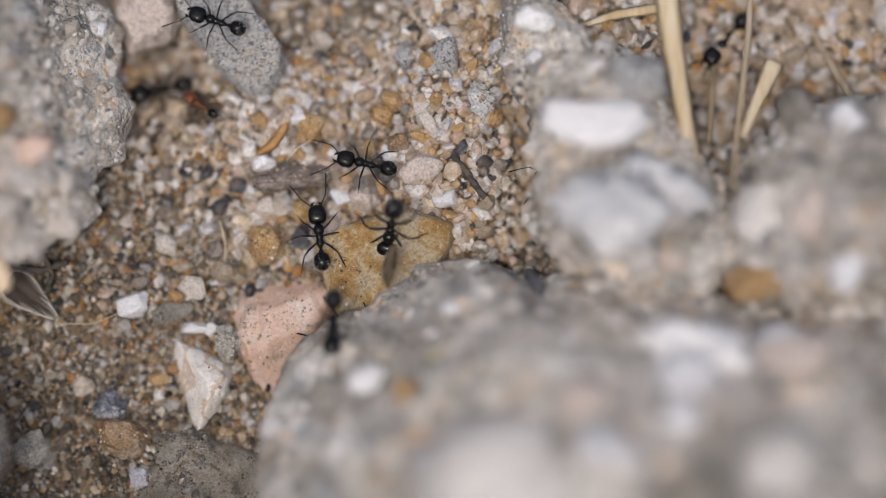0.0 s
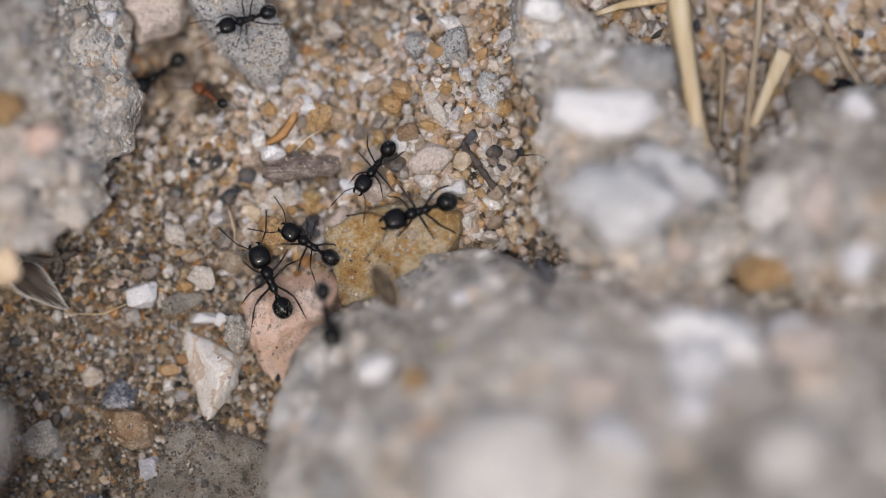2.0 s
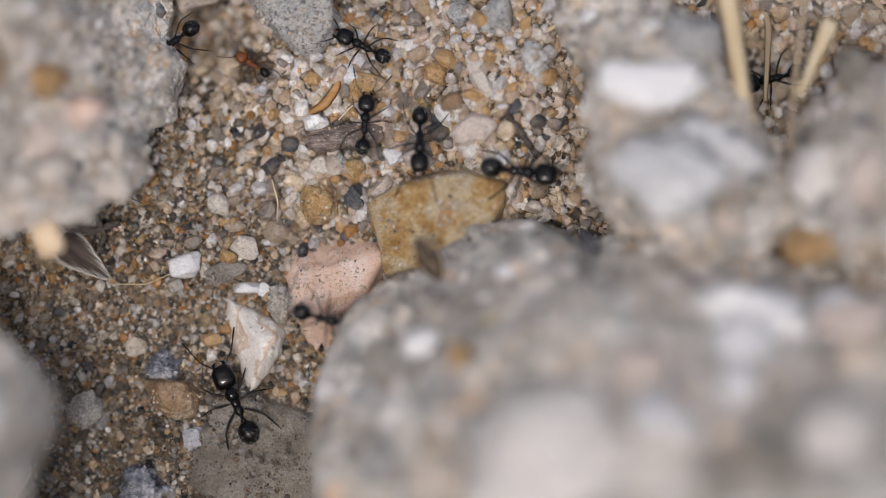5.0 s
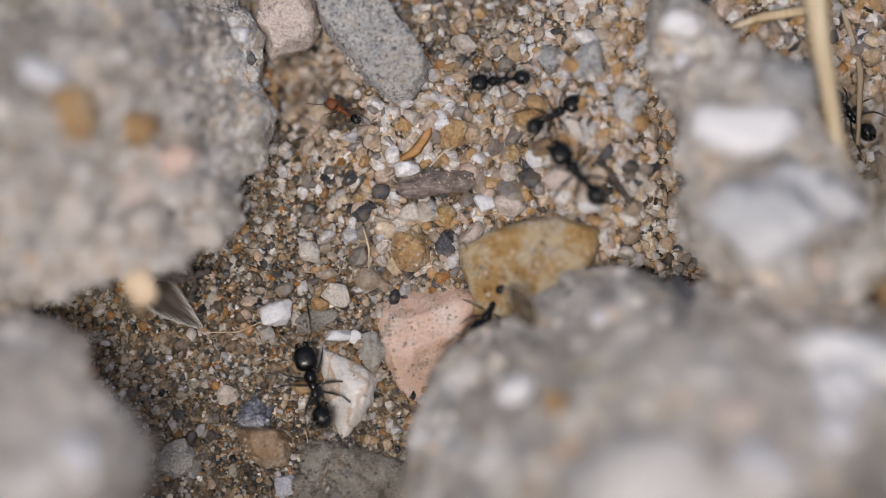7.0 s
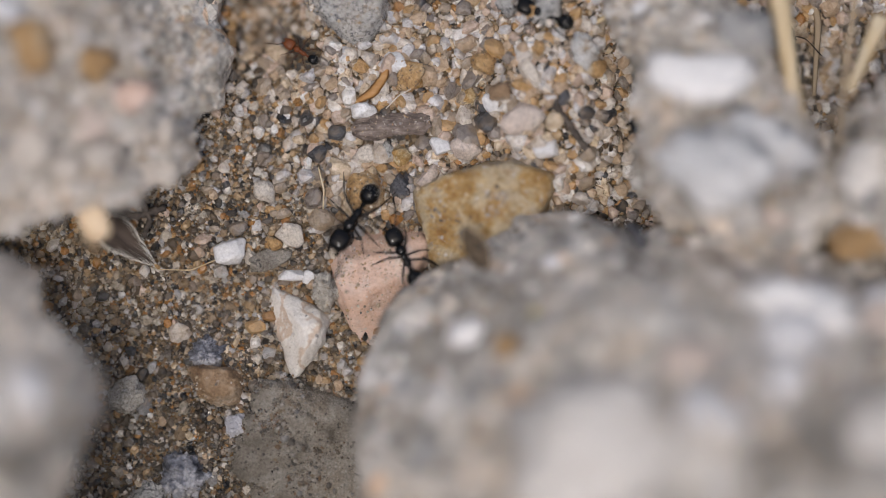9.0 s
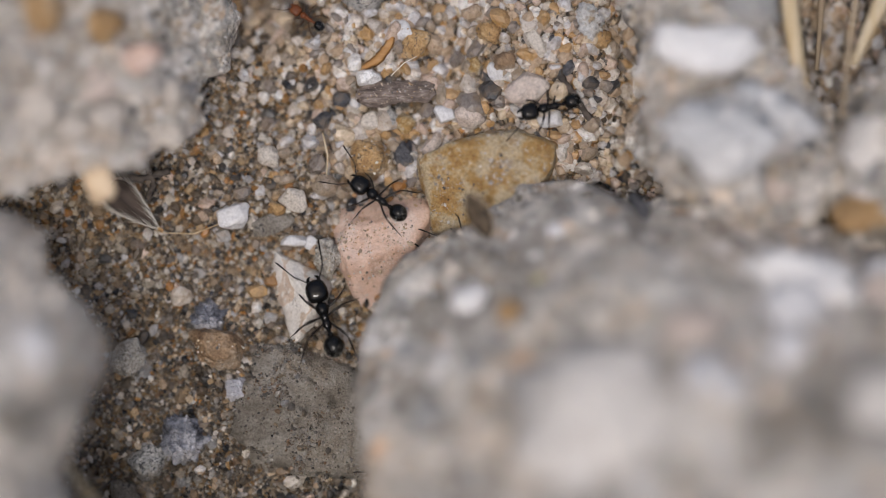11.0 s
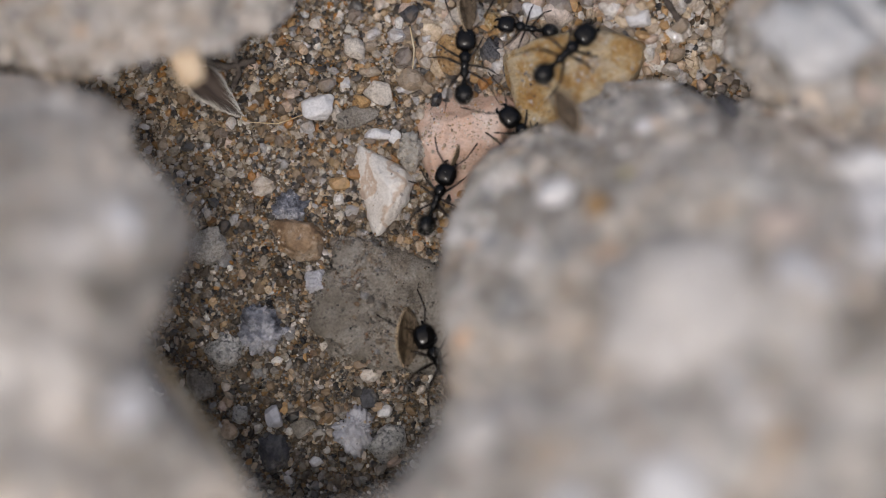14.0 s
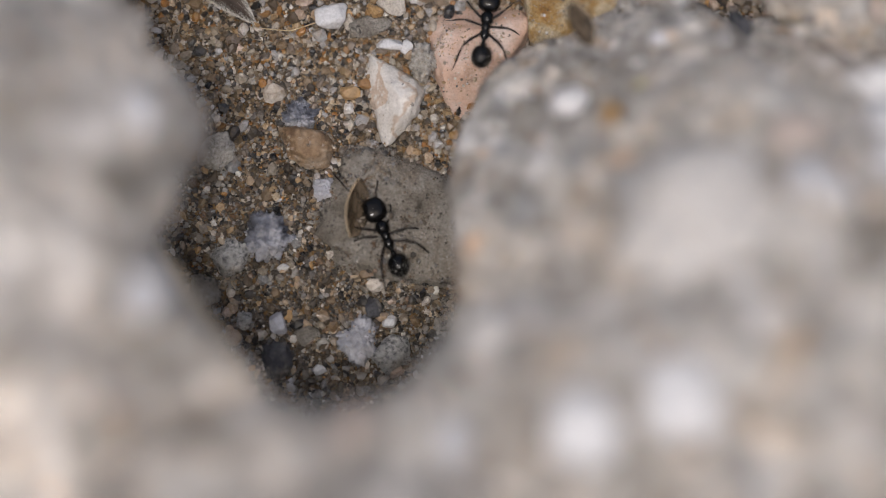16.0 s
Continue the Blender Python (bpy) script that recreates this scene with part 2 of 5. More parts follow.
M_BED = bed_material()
M_CLOD = clod_material("cemented_sand_grey", (1.04, 1.05, 1.04), (1.10, 1.07, 1.01), 0.55)
M_CLOD_WARM = clod_material("cemented_sand_warm", (1.46, 1.44, 1.40), (1.52, 1.46, 1.38), 0.2)
M_TAN = rock_material("tan_rock", [(0.35, (0.30, 0.17, 0.07)), (0.5, (0.46, 0.29, 0.13)), (0.68, (0.56, 0.42, 0.25))], (0.12, 0.09, 0.07), 1100, 0.60)
M_YELLOW = rock_material("ochre_rock", [(0.36, (0.34, 0.18, 0.055)), (0.44, (0.46, 0.29, 0.11)), (0.50, (0.55, 0.43, 0.26)), (0.56, (0.58, 0.48, 0.32)), (0.61, (0.48, 0.31, 0.13)), (0.72, (0.36, 0.18, 0.05))], (0.58, 0.50, 0.38), 620, 0.64, 0.6, 0.0004, dirt=0.36)
M_PINK = rock_material("pink_feldspar", [(0.36, (0.68, 0.57, 0.51)), (0.46, (0.62, 0.45, 0.36)), (0.56, (0.60, 0.40, 0.30)), (0.64, (0.61, 0.44, 0.36)), (0.72, (0.70, 0.62, 0.57))], (0.24, 0.19, 0.17), 420, 0.78, 0.42, 0.0001, dirt=0.2, grain=0.35)
M_WHITE = rock_material("white_quartzite", [(0.3, (0.60, 0.55, 0.49)), (0.5, (0.76, 0.72, 0.67)), (0.7, (0.70, 0.64, 0.57))], (0.50, 0.38, 0.27), 500, 0.74, 0.4, 0.00012, vein=(0.50, 0.33, 0.20), dirt=0.15, grain=0.4)
M_GREY = rock_material("speckled_granite", [(0.3, (0.30, 0.30, 0.29)), (0.5, (0.42, 0.41, 0.39)), (0.7, (0.54, 0.52, 0.49))], (0.09, 0.09, 0.10), 1200, 0.57)
M_BLUE = rock_material("blue_grey_quartz", [(0.38, (0.05, 0.05, 0.06)), (0.46, (0.20, 0.21, 0.25)), (0.51, (0.50, 0.50, 0.54)), (0.60, (0.36, 0.38, 0.45)), (0.68, (0.60, 0.59, 0.60))], (0.05, 0.05, 0.06), 380, 0.66, 0.3)
M_BROWN = rock_material("brown_rock", [(0.32, (0.17, 0.10, 0.06)), (0.5, (0.33, 0.22, 0.13)), (0.68, (0.50, 0.38, 0.27))], (0.08, 0.07, 0.06), 600, 0.66)
M_GRIT = rock_material("gritty_crumb", [(0.3, (0.34, 0.31, 0.27)), (0.5, (0.47, 0.44, 0.39)), (0.7, (0.58, 0.55, 0.50))], (0.10, 0.095, 0.09), 2200, 0.68, 0.9, 0.0002)
M_DARK = rock_material("dark_rock", [(0.3, (0.05, 0.05, 0.055)), (0.5, (0.10, 0.10, 0.11)), (0.72, (0.22, 0.22, 0.23))], (0.35, 0.34, 0.33), 900, 0.70)
M_SLAB = rock_material("pale_gritty_slab", [(0.34, (0.19, 0.165, 0.135)), (0.45, (0.28, 0.25, 0.21)), (0.54, (0.38, 0.35, 0.31)), (0.60, (0.31, 0.275, 0.23)), (0.68, (0.22, 0.185, 0.145))], (0.07, 0.065, 0.06), 420, 0.64, 0.7, 0.0005, dirt=0.35)
M_DUST = rock_material("pale_cemented_dust", [(0.3, (0.58, 0.575, 0.565)), (0.6, (0.74, 0.735, 0.725))], (0.42, 0.41, 0.40), 900, 0.66, 0.8, 0.0003, dirt=0.2)
M_LILAC = rock_material("pale_lilac_quartz", [(0.3, (0.34, 0.34, 0.37)), (0.6, (0.47, 0.47, 0.51))], (0.30, 0.29, 0.30), 500, 0.68, 0.3, 0.00008, dirt=0.2, grain=0.45)
M_MILK = rock_material("milky_quartz", [(0.3, (0.55, 0.54, 0.54)), (0.6, (0.72, 0.71, 0.71))], (0.46, 0.43, 0.40), 500, 0.68, 0.3, 0.00008, dirt=0.2, grain=0.45)
M_CHALK = rock_material("pure_white_quartz", [(0.3, (0.75, 0.73, 0.71)), (0.6, (0.86, 0.84, 0.82))], (0.66, 0.63, 0.60), 500, 0.70, 0.4, 0.0001, dirt=0.08)
M_ROSE = rock_material("pale_rose_feldspar", [(0.3, (0.54, 0.44, 0.38)), (0.6, (0.66, 0.57, 0.50))], (0.36, 0.30, 0.27), 900, 0.60)
M_CREAM = rock_material("cream_rock", [(0.3, (0.52, 0.46, 0.39)), (0.6, (0.66, 0.60, 0.53))], (0.40, 0.34, 0.27), 600, 0.64)
M_PALE_LUMP = rock_material("pale_cemented_lump", [(0.34, (0.52, 0.48, 0.43)), (0.46, (0.68, 0.64, 0.59)), (0.56, (0.80, 0.76, 0.71)), (0.68, (0.66, 0.60, 0.53))], (0.36, 0.33, 0.29), 260, 0.64, 0.8, dirt=0.25)
M_STRAW = plain_material("dry_straw", [(0.3, (0.42, 0.29, 0.14)), (0.5, (0.56, 0.44, 0.27)), (0.7, (0.68, 0.59, 0.44))], 900, 0.55, (1, 0.05, 1))
M_DULL = plain_material("dull_brown_straw", [(0.3, (0.22, 0.16, 0.10)), (0.5, (0.34, 0.26, 0.17)), (0.7, (0.46, 0.38, 0.28))], 900, 0.6, (1, 0.05, 1))
M_WOOD = plain_material("weathered_wood", [(0.34, (0.07, 0.052, 0.043)), (0.47, (0.15, 0.115, 0.095)), (0.58, (0.22, 0.175, 0.15)), (0.70, (0.40, 0.35, 0.31))], 3200, 0.8, (0.22, 1, 1), 0.0002)
M_BRACT = plain_material("orange_bract", [(0.3, (0.26, 0.12, 0.03)), (0.5, (0.38, 0.19, 0.06)), (0.7, (0.48, 0.28, 0.12))], 1200, 0.5, (0.2, 1, 1))
M_TWIG = plain_material("dark_twig", [(0.3, (0.03, 0.024, 0.02)), (0.6, (0.10, 0.08, 0.065))], 1600, 0.85, (0.2, 1, 1), 0.0002)
M_HUSK = plain_material("brown_papery_husk", [(0.3, (0.035, 0.024, 0.015)), (0.5, (0.085, 0.06, 0.036)), (0.72, (0.16, 0.12, 0.08))], 2200, 0.6, (0.3, 1, 1), 0.0001, 0.2, 0.8)
M_SEED = plain_material("dark_seed_coat", [(0.3, (0.03, 0.022, 0.018)), (0.6, (0.09, 0.068, 0.055))], 1200, 0.65, (0.1, 1, 1), spec=0.15)
M_BEAD = plain_material("cream_seed_coat", [(0.3, (0.60, 0.43, 0.26)), (0.6, (0.74, 0.58, 0.39))], 500, 0.5)
M_HAIR = plain_material("pale_bristle", [(0.3, (0.62, 0.58, 0.50)), (0.6, (0.75, 0.72, 0.66))], 900, 0.35)
M_MOSS = plain_material("dull_yellow_crumb", [(0.3, (0.40, 0.37, 0.17)), (0.6, (0.52, 0.48, 0.28))], 900, 0.8)


def shell_material(name, c, rough, bump):
    m, nt, b = material(name, rough, 0.26)
    co = nt.nodes.new("ShaderNodeTexCoord").outputs["Object"]
    n = node(nt, "TexNoise", {"Vector": co, "Scale": 9000.0, "Detail": 3.0})
    nt.links.new(ramp(nt, n.outputs["Fac"], [(0.3, tuple(0.6 * v for v in c)), (0.7, tuple(1.5 * v for v in c))]), b.inputs["Base Color"])
    relief(nt, b, n.outputs["Fac"], 0.35, bump)
    return m


M_ANT = shell_material("black_shell", (0.0045, 0.0043, 0.0043), 0.06, 0.000012)
M_GASTER = shell_material("polished_black_shell", (0.004, 0.0038, 0.0036), 0.045, 0.000006)
M_LEG = shell_material("dark_leg_shell", (0.012, 0.008, 0.006), 0.28, 0.00001)
M_FOOT = shell_material("brown_foot_shell", (0.05, 0.022, 0.011), 0.35, 0.00001)
M_RED = shell_material("rust_red_shell", (0.13, 0.038, 0.011), 0.35, 0.00002)


# ---- the ground ----
def soft(x, a, b):
    s = np.clip((x - a) / (b - a), 0, 1)
    return s * s * (3 - 2 * s)


def channel_rise(y):
    return 2.4 * soft(y, 42, 62)


def hollow_fall(y):
    """The sand falls evenly from the gravel into the nest hollow."""
    return -4.9 * np.clip((43.0 - y) / 33.0, 0, 1)


def uphill(x, y):
    """Where a thing of the level plan lies once the sand rises or falls under it, in mm."""
    k = float(channel_rise(np.array([y]))[0])
    d = float(hollow_fall(y) + 5.0 * soft(-y, -27, -7))
    return x + 0.03 * k + d * (30 - x) / 310, y - 0.22 * k - d * (y + 12) / 310, k + d


def ground_trend(x, y):
    bank = 2.4 * soft(x, 28, 38) * soft(y, 38, 50) - 2.6 * soft(x, 40.5, 45) * soft(y, 42, 46) * (1 - soft(y, 57, 62))
    gap = -2.6 * soft(x, 57, 61) * soft(y, 50, 55)
    cave = -4.4 * np.exp(-((x - 10.2) ** 2 + 0.7 * (y - 60.8) ** 2) / 15.0)
    return channel_rise(y) + bank + gap + cave + hollow_fall(y)


def ground_height(x, y):
    """Height of the sand, in mm: level in the channel, rising to the gravel bank and sinking a little in the hollow."""
    p = np.stack([x, y, 0 * x], 1)
    return ground_trend(x, y) + 0.45 * bumps(p, 7.0, 3) + 0.25 * bumps(p, 2.6, 4) + 0.10 * bumps(p, 1.1, 5)


def build_ground():
    xs = np.concatenate([[-40000, -4000, -400, -90], np.linspace(-40, 92, 300), [140, 500, 4000, 40000]])
    ys = np.concatenate([[-40000, -4000, -400, -60], np.linspace(-25, 88, 260), [140, 500, 4000, 40000]])
    gx, gy = np.meshgrid(xs, ys)
    x, y = gx.ravel(), gy.ravel()
    z = ground_height(x, y) - 0.12
    n = len(xs)
    i = np.arange(len(ys) - 1)[:, None] * n + np.arange(n - 1)[None, :]
    f = np.stack([i, i + 1, i + n + 1, i + n], -1).reshape(-1, 4)
    return tagged(new("ground", mesh_of("ground", np.stack([x, y, z], 1), f, M_BED)), "brown sandy ground littered with quartz grains and gravel", "ground", kind="structure")


ground = build_ground()


# ---- clods of cemented sand that wall in the channel ----
class Clod:
    """A lump whose rim follows plan corners round its middle, doming from the rim to the crown, with an undercut wall."""

    def __init__(self, name, label, middle, corners, crown, lip, bulge, seed, mat, rough=1.0, under=0.72, res=(320, 92)):
        self.cx, self.cy = middle
        full = np.array([(*q, lip)[:3] if len(q) == 2 else q for q in corners], float)
        d = full[:, :2] - middle
        a = np.arctan2(d[:, 1], d[:, 0])
        o = np.argsort(a)
        a, r, e = a[o], np.hypot(d[:, 0], d[:, 1])[o], full[o, 2]
        self.a, self.r = np.r_[a[-1] - 2 * np.pi, a, a[0] + 2 * np.pi], np.r_[r[-1], r, r[0]]
        self.e = np.r_[e[-1], e, e[0]]
        self.crown, self.lip, self.bulge, self.seed, self.rough = crown, lip, bulge, seed, rough
        na, nr = res
        ang = np.linspace(-np.pi, np.pi, na, endpoint=False)
        rings = []
        for s in np.linspace(0, 1, nr)[1:] ** 0.8:
            rings.append(self.top(ang, np.full(na, s)))
        rim, edge = self.rim(ang), rings[-1]
        for k, (shrink, drop) in enumerate([(1.006, 0.5), (0.995, 1.1), (0.975, 1.7), (0.93, 2.3), (0.86, 2.9), (under + 0.05, 3.5)]):
            q = edge.copy()
            wob = 1 + 0.012 * rough * bumps(np.stack([q[:, 0] * 2, q[:, 1] * 2, np.full(na, 3.0 * k)], 1), 2.2, seed + 8)
            q[:, 0], q[:, 1] = rim * shrink * wob * np.cos(ang), rim * shrink * wob * np.sin(ang)
            q[:, 2] = np.maximum(edge[:, 2] - drop, 1.6 + 0.2 * (6 - k))
            rings.append(q)
        for shrink, z in ((under, 0.8), (under - 0.02, -7.0)):
            rings.append(np.stack([rim * shrink * np.cos(ang), rim * shrink * np.sin(ang), np.full(na, z)], 1))
        mid = self.top(np.zeros(1), np.zeros(1))
        v = np.concatenate([mid, *rings])
        j = np.arange(na)
        f = [[0, 1 + k, 1 + (k + 1) % na] for k in range(na)]
        for k in range(len(rings) - 1):
            p = 1 + k * na
            f += np.stack([p + j, p + na + j, p + na + (j + 1) % na, p + (j + 1) % na], 1).tolist()
        self.ob = thing(name, mesh_of(name, v, f, mat), label, "soil clod", place(self.cx, self.cy), "clods round the channel")

    def rim(self, ang):
        base = np.interp(ang, self.a, self.r)
        p = np.stack([base * np.cos(ang), base * np.sin(ang), np.full(len(ang), 5.0)], 1)
        return base + self.rough * (0.5 * bumps(p, 3.1, self.seed + 5) + 0.9 * (np.abs(bumps(p, 1.7, self.seed + 6)) - 0.3) + 0.4 * (np.abs(bumps(p, 0.8, self.seed + 7)) - 0.3))

    def top(self, ang, s):
        r = self.rim(ang) * s
        x, y = r * np.cos(ang), r * np.sin(ang)
        p = np.stack([x, y, 0 * x], 1)
        lip = np.interp(ang, self.a, self.e)
        z = lip + (self.crown - lip) * (1 - s ** self.bulge)
        edge = np.clip((1 - s) * 9, 0, 1)
        z = z - 0.9 * (1 - edge) ** 2
        z = z + self.rough * (2.3 * bumps(p, 9.0, self.seed) * np.clip((1 - s) * 4, 0.25, 1) + 0.9 * bumps(p, 3.6, self.seed + 1) + 1.7 * (np.abs(bumps(p, 2.9, self.seed + 2)) - 0.3) + 0.8 * (np.abs(bumps(p, 1.3, self.seed + 4)) - 0.3) + 0.22 * bumps(p, 0.6, self.seed + 3))
        return np.stack([x, y, np.maximum(z, 1.5)], 1)

    def height(self, x, y):
        dx, dy = np.array([x - self.cx]), np.array([y - self.cy])
        ang = np.arctan2(dy, dx)
        return float(self.top(ang, np.minimum(np.hypot(dx, dy) / self.rim(ang), 0.999))[0, 2])

    def inside(self, x, y, grow=1.0):
        dx, dy = x - self.cx, y - self.cy
        return np.hypot(dx, dy) < self.rim(np.arctan2(dy, dx)) * grow


def lifted(corners, rise):
    """Plan corners of a rim that stands this much higher (mm) than the level they were laid out on."""
    return [(q[0] - rise * (q[0] - 33) / 310, q[1] - rise * (q[1] + 14) / 310, *q[2:]) for q in corners]


RAISED = {"white_capped": 2.4, "far_right": 3.0}
CLODS = {
    "right": Clod("soil_clod", "large pale grey cemented sand clod studded with pebbles", (58, 13),
                  [(46.8, 40.6, 7.0), (44.6, 40.2, 6.0), (42.0, 41.6, 6.5), (38.3, 42.5, 6), (34.1, 41.9, 5), (29.9, 38.4, 4.5), (26.8, 37.5, 4.5), (24.1, 35.4, 4.5), (22.0, 32.3, 5), (20.5, 29.1, 6.2), (20.0, 24.6, 7.8),
                   (19.6, 22.3, 8.8), (20.2, 16.8, 11.2), (20.5, 12.0, 13), (19.6, 8.1, 15), (17.5, 5.1, 17), (16.4, 2.0, 18), (18, -8, 19), (40, -30, 12), (80, -28, 8), (102, 10, 6),
                   (88, 36, 6), (66, 37, 7), (55, 39.5, 7)],
                  26, 4.2, 1.6, 20, M_CLOD, 0.5, res=(500, 115)),
    "low_left": Clod("soil_clod", "rounded grey-beige sandy clod out of focus beside the nest hollow", (-20, 16),
                     [(4.0, 2.0, 19), (2.3, 3.8, 19), (-0.9, 7.4, 19), (-4.7, 10.7, 19), (-5.9, 14.2, 19), (-4.0, 20.0, 18.5), (-2.0, 23.4, 18), (-2.7, 26.4, 17), (-5.4, 29.4, 16), (-8.2, 32.5, 14),
                      (-8.6, 36.3, 11), (-13, 38.5, 10), (-25, 39, 10), (-42, 25, 8), (-42, 0, 8), (-22, -14, 12), (-2, -6, 16)],
                     28, 8, 2.2, 40, M_CLOD_WARM, 0.6),
    "upper_left": Clod("soil_clod", "crumbly grey sandstone clod with orange and pink pebbles", (-14, 58),
                       [(4.8, 68.3), (7.3, 64.5), (6.2, 60.3), (8.3, 57.0), (7.2, 52.8), (4.6, 51.1, 7), (4.7, 46.7, 8), (1.6, 44.6, 9), (0.2, 42.9, 10), (-5.3, 41.8, 11), (-8.4, 40.9, 11),
                        (-20, 41, 9), (-40, 48), (-42, 70), (-15, 84), (3, 77)],
                       16.5, 4.6, 2.0, 60, M_CLOD, rough=0.85),
    "white_capped": Clod("soil_clod", "grey sandy clod capped with two white quartz pieces", (52, 53),
                         lifted([(42.3, 64.3), (43.2, 60.0), (45.3, 56), (45.6, 50.3), (46.0, 43.8), (48.0, 41.0), (52, 38.4), (59, 37.5), (63.8, 41.5), (63.2, 47.5), (60.8, 51.5), (58.3, 55.3), (56.6, 60.2),
                          (51, 63.2), (47, 67.5), (43.4, 67.6)], 3.5),
                         13.5, 9.0, 2.4, 80, M_CLOD),
    "far_right": Clod("soil_clod", "pale rounded sandy clod lying beside dry straw", (74, 45),
                      lifted([(61.6, 42.5), (63.2, 49), (67, 54), (73, 57), (84, 55), (92, 46), (88, 38), (76, 35.5), (65, 37.5)], 4.0),
                      17, 9, 2.0, 100, M_CLOD),
    "near": Clod("soil_clod", "pale beige sandy clod closing the near end of the hollow", (9, -16),
                 [(18.2, 2.8), (12.5, 0.3), (8.8, 0.1), (4.6, 1.4), (-2, -1), (-10, -8), (-14, -22), (0, -36), (22, -36), (30, -20), (23, -4)],
                 33, 20, 1.8, 120, M_CLOD_WARM),
}


# ---- shapes of grains ----
def grain_shapes(level, count, seed):
    r = np.random.default_rng(seed)
    v, f = ICO[level]
    out = []
    for _ in range(count):
        total = 0
        for _ in range(9):
            n = r.normal(size=3)
            n /= np.linalg.norm(n)
            total = total + np.maximum(v @ n, 0) ** 30 / r.uniform(0.55, 1.05) ** 30
        total = total + (np.abs(v) ** 30).sum(1)
        out.append(v * (total ** (-1 / 30))[:, None] * r.uniform(0.68, 1.32, 3))
    return out, f


FINE, FINE_F = grain_shapes(1, 24, 1)
COARSE, COARSE_F = grain_shapes(2, 24, 2)


def turns(n, r):
    q = r.normal(size=(n, 4))
    q /= np.linalg.norm(q, axis=1)[:, None]
    w, x, y, z = q.T
    return np.stack([1 - 2 * (y * y + z * z), 2 * (x * y - z * w), 2 * (x * z + y * w), 2 * (x * y + z * w), 1 - 2 * (x * x + z * z), 2 * (y * z - x * w),
                     2 * (x * z - y * w), 2 * (y * z + x * w), 1 - 2 * (x * x + y * y)], 1).reshape(n, 3, 3)


def grain_heap(places, sizes, shapes, faces, r):
    """Vertices and faces of many grains at once."""
    n = len(places)
    pick = r.integers(0, len(shapes), n)
    base = np.array(shapes)[pick]
    v = np.einsum("nij,nvj->nvi", turns(n, r), base) * sizes[:, None, None]
    v[:, :, 2] *= 0.85
    v = v + places[:, None, :]
    k = base.shape[1]
    f = faces[None] + (np.arange(n) * k)[:, None, None]
    return v.reshape(-1, 3), f.reshape(-1, 3)


# ---- loose stones ----
def rock_mesh(name, planes, mat, level=4, sharp=12.0, rough=0.25, seed=0):
    """A worn polyhedral stone: directions cut off by planes (normal, distance), edges rounded by sharp, with surface relief (mm)."""
    v, f = ICO[level]
    total = 0
    for normal, dist in planes:
        n = np.array(normal, float)
        n /= np.linalg.norm(n)
        total = total + np.maximum(v @ n, 0) ** sharp / dist ** sharp
    p = v * (total ** (-1 / sharp))[:, None]
    span = np.ptp(p, axis=0).mean()
    d = bumps(p, span * 0.28, seed) * 0.5 + bumps(p, span * 0.12, seed + 1) * 0.4 + bumps(p, span * 0.05, seed + 2) * 0.3 + bumps(p, span * 0.024, seed + 3) * 0.16
    p = p + v * (d * rough)[:, None]
    return mesh_of(name, p, f, mat)


def stone(label, corners, foot, top, mat, name="stone", tilt=(0.0, 0.0), sharp=14.0, rough=0.25, level=5, seed=0, slope=0.25, category="stone", lean=0.0, facets=14, cut=(0.88, 1.0), dust=0, grit=0.10, extra=()):
    """A stone from its plan corners (mm), the heights of its foot and top, and how its faces slope."""
    c = np.array([uphill(*q)[:2] for q in corners], float)
    mid = c.mean(0)
    base = float(ground_trend(mid[:1], mid[1:])[0])
    foot, top = foot + base, top + base
    mz = (foot + top) / 2
    planes = [((tilt[0], tilt[1], 1), top - mz), ((0, 0, -1), mz - foot)]
    for k in range(len(c)):
        a, b = c[k - 1], c[k]
        e = b - a
        n = np.array([e[1], -e[0]]) / np.hypot(*e)
        dist = (a - mid) @ n
        if dist < 0:
            n, dist = -n, -dist
        planes.append(((n[0], n[1], slope), max(dist, 0.12)))
        planes.append(((n[0], n[1], -0.45), max(dist, 0.12)))
    r = np.random.default_rng(seed + 900)
    for _ in range(facets):
        n = r.normal(size=3) * (1, 1, 0.8)
        n[2] = abs(n[2])
        n /= np.linalg.norm(n)
        reach = sum(max(float(n @ (np.array(q) / np.linalg.norm(q))), 0) ** sharp / dist ** sharp for q, dist in planes[:2 + 2 * len(c)]) ** (-1 / sharp)
        planes.append((tuple(n), reach * r.uniform(*cut)))
    for n, dist in extra:
        planes.append((n, dist))
    me = rock_mesh(name, planes, mat, level, sharp * 2.4, rough, seed)
    ob = thing(name, me, label, category, place(mid[0], mid[1], mz, 0, 0, lean))
    if dust:
        up = np.array([q.co / MM for q in me.vertices if q.normal.z > 0.45])
        drift = np.clip(bumps(up, 2.4, seed + 7) + 0.7 * bumps(up, 0.9, seed + 8) + 0.1, 0, 1) ** 2 + 0.015
        size = np.exp(r.normal(math.log(grit * 0.72), 0.5, dust))
        at = up[r.choice(len(up), dust, p=drift / drift.sum())] + r.normal(0, 0.15, (dust, 3)) * (1, 1, 0)
        part("grit", mesh_of("grit", *grain_heap(at, size, FINE, FINE_F, r), M_DAMP_SHADED if mat is M_SLAB else M_GRAIN, False), ob, "sand grains lying on the stone", kind="stuff")
    return ob


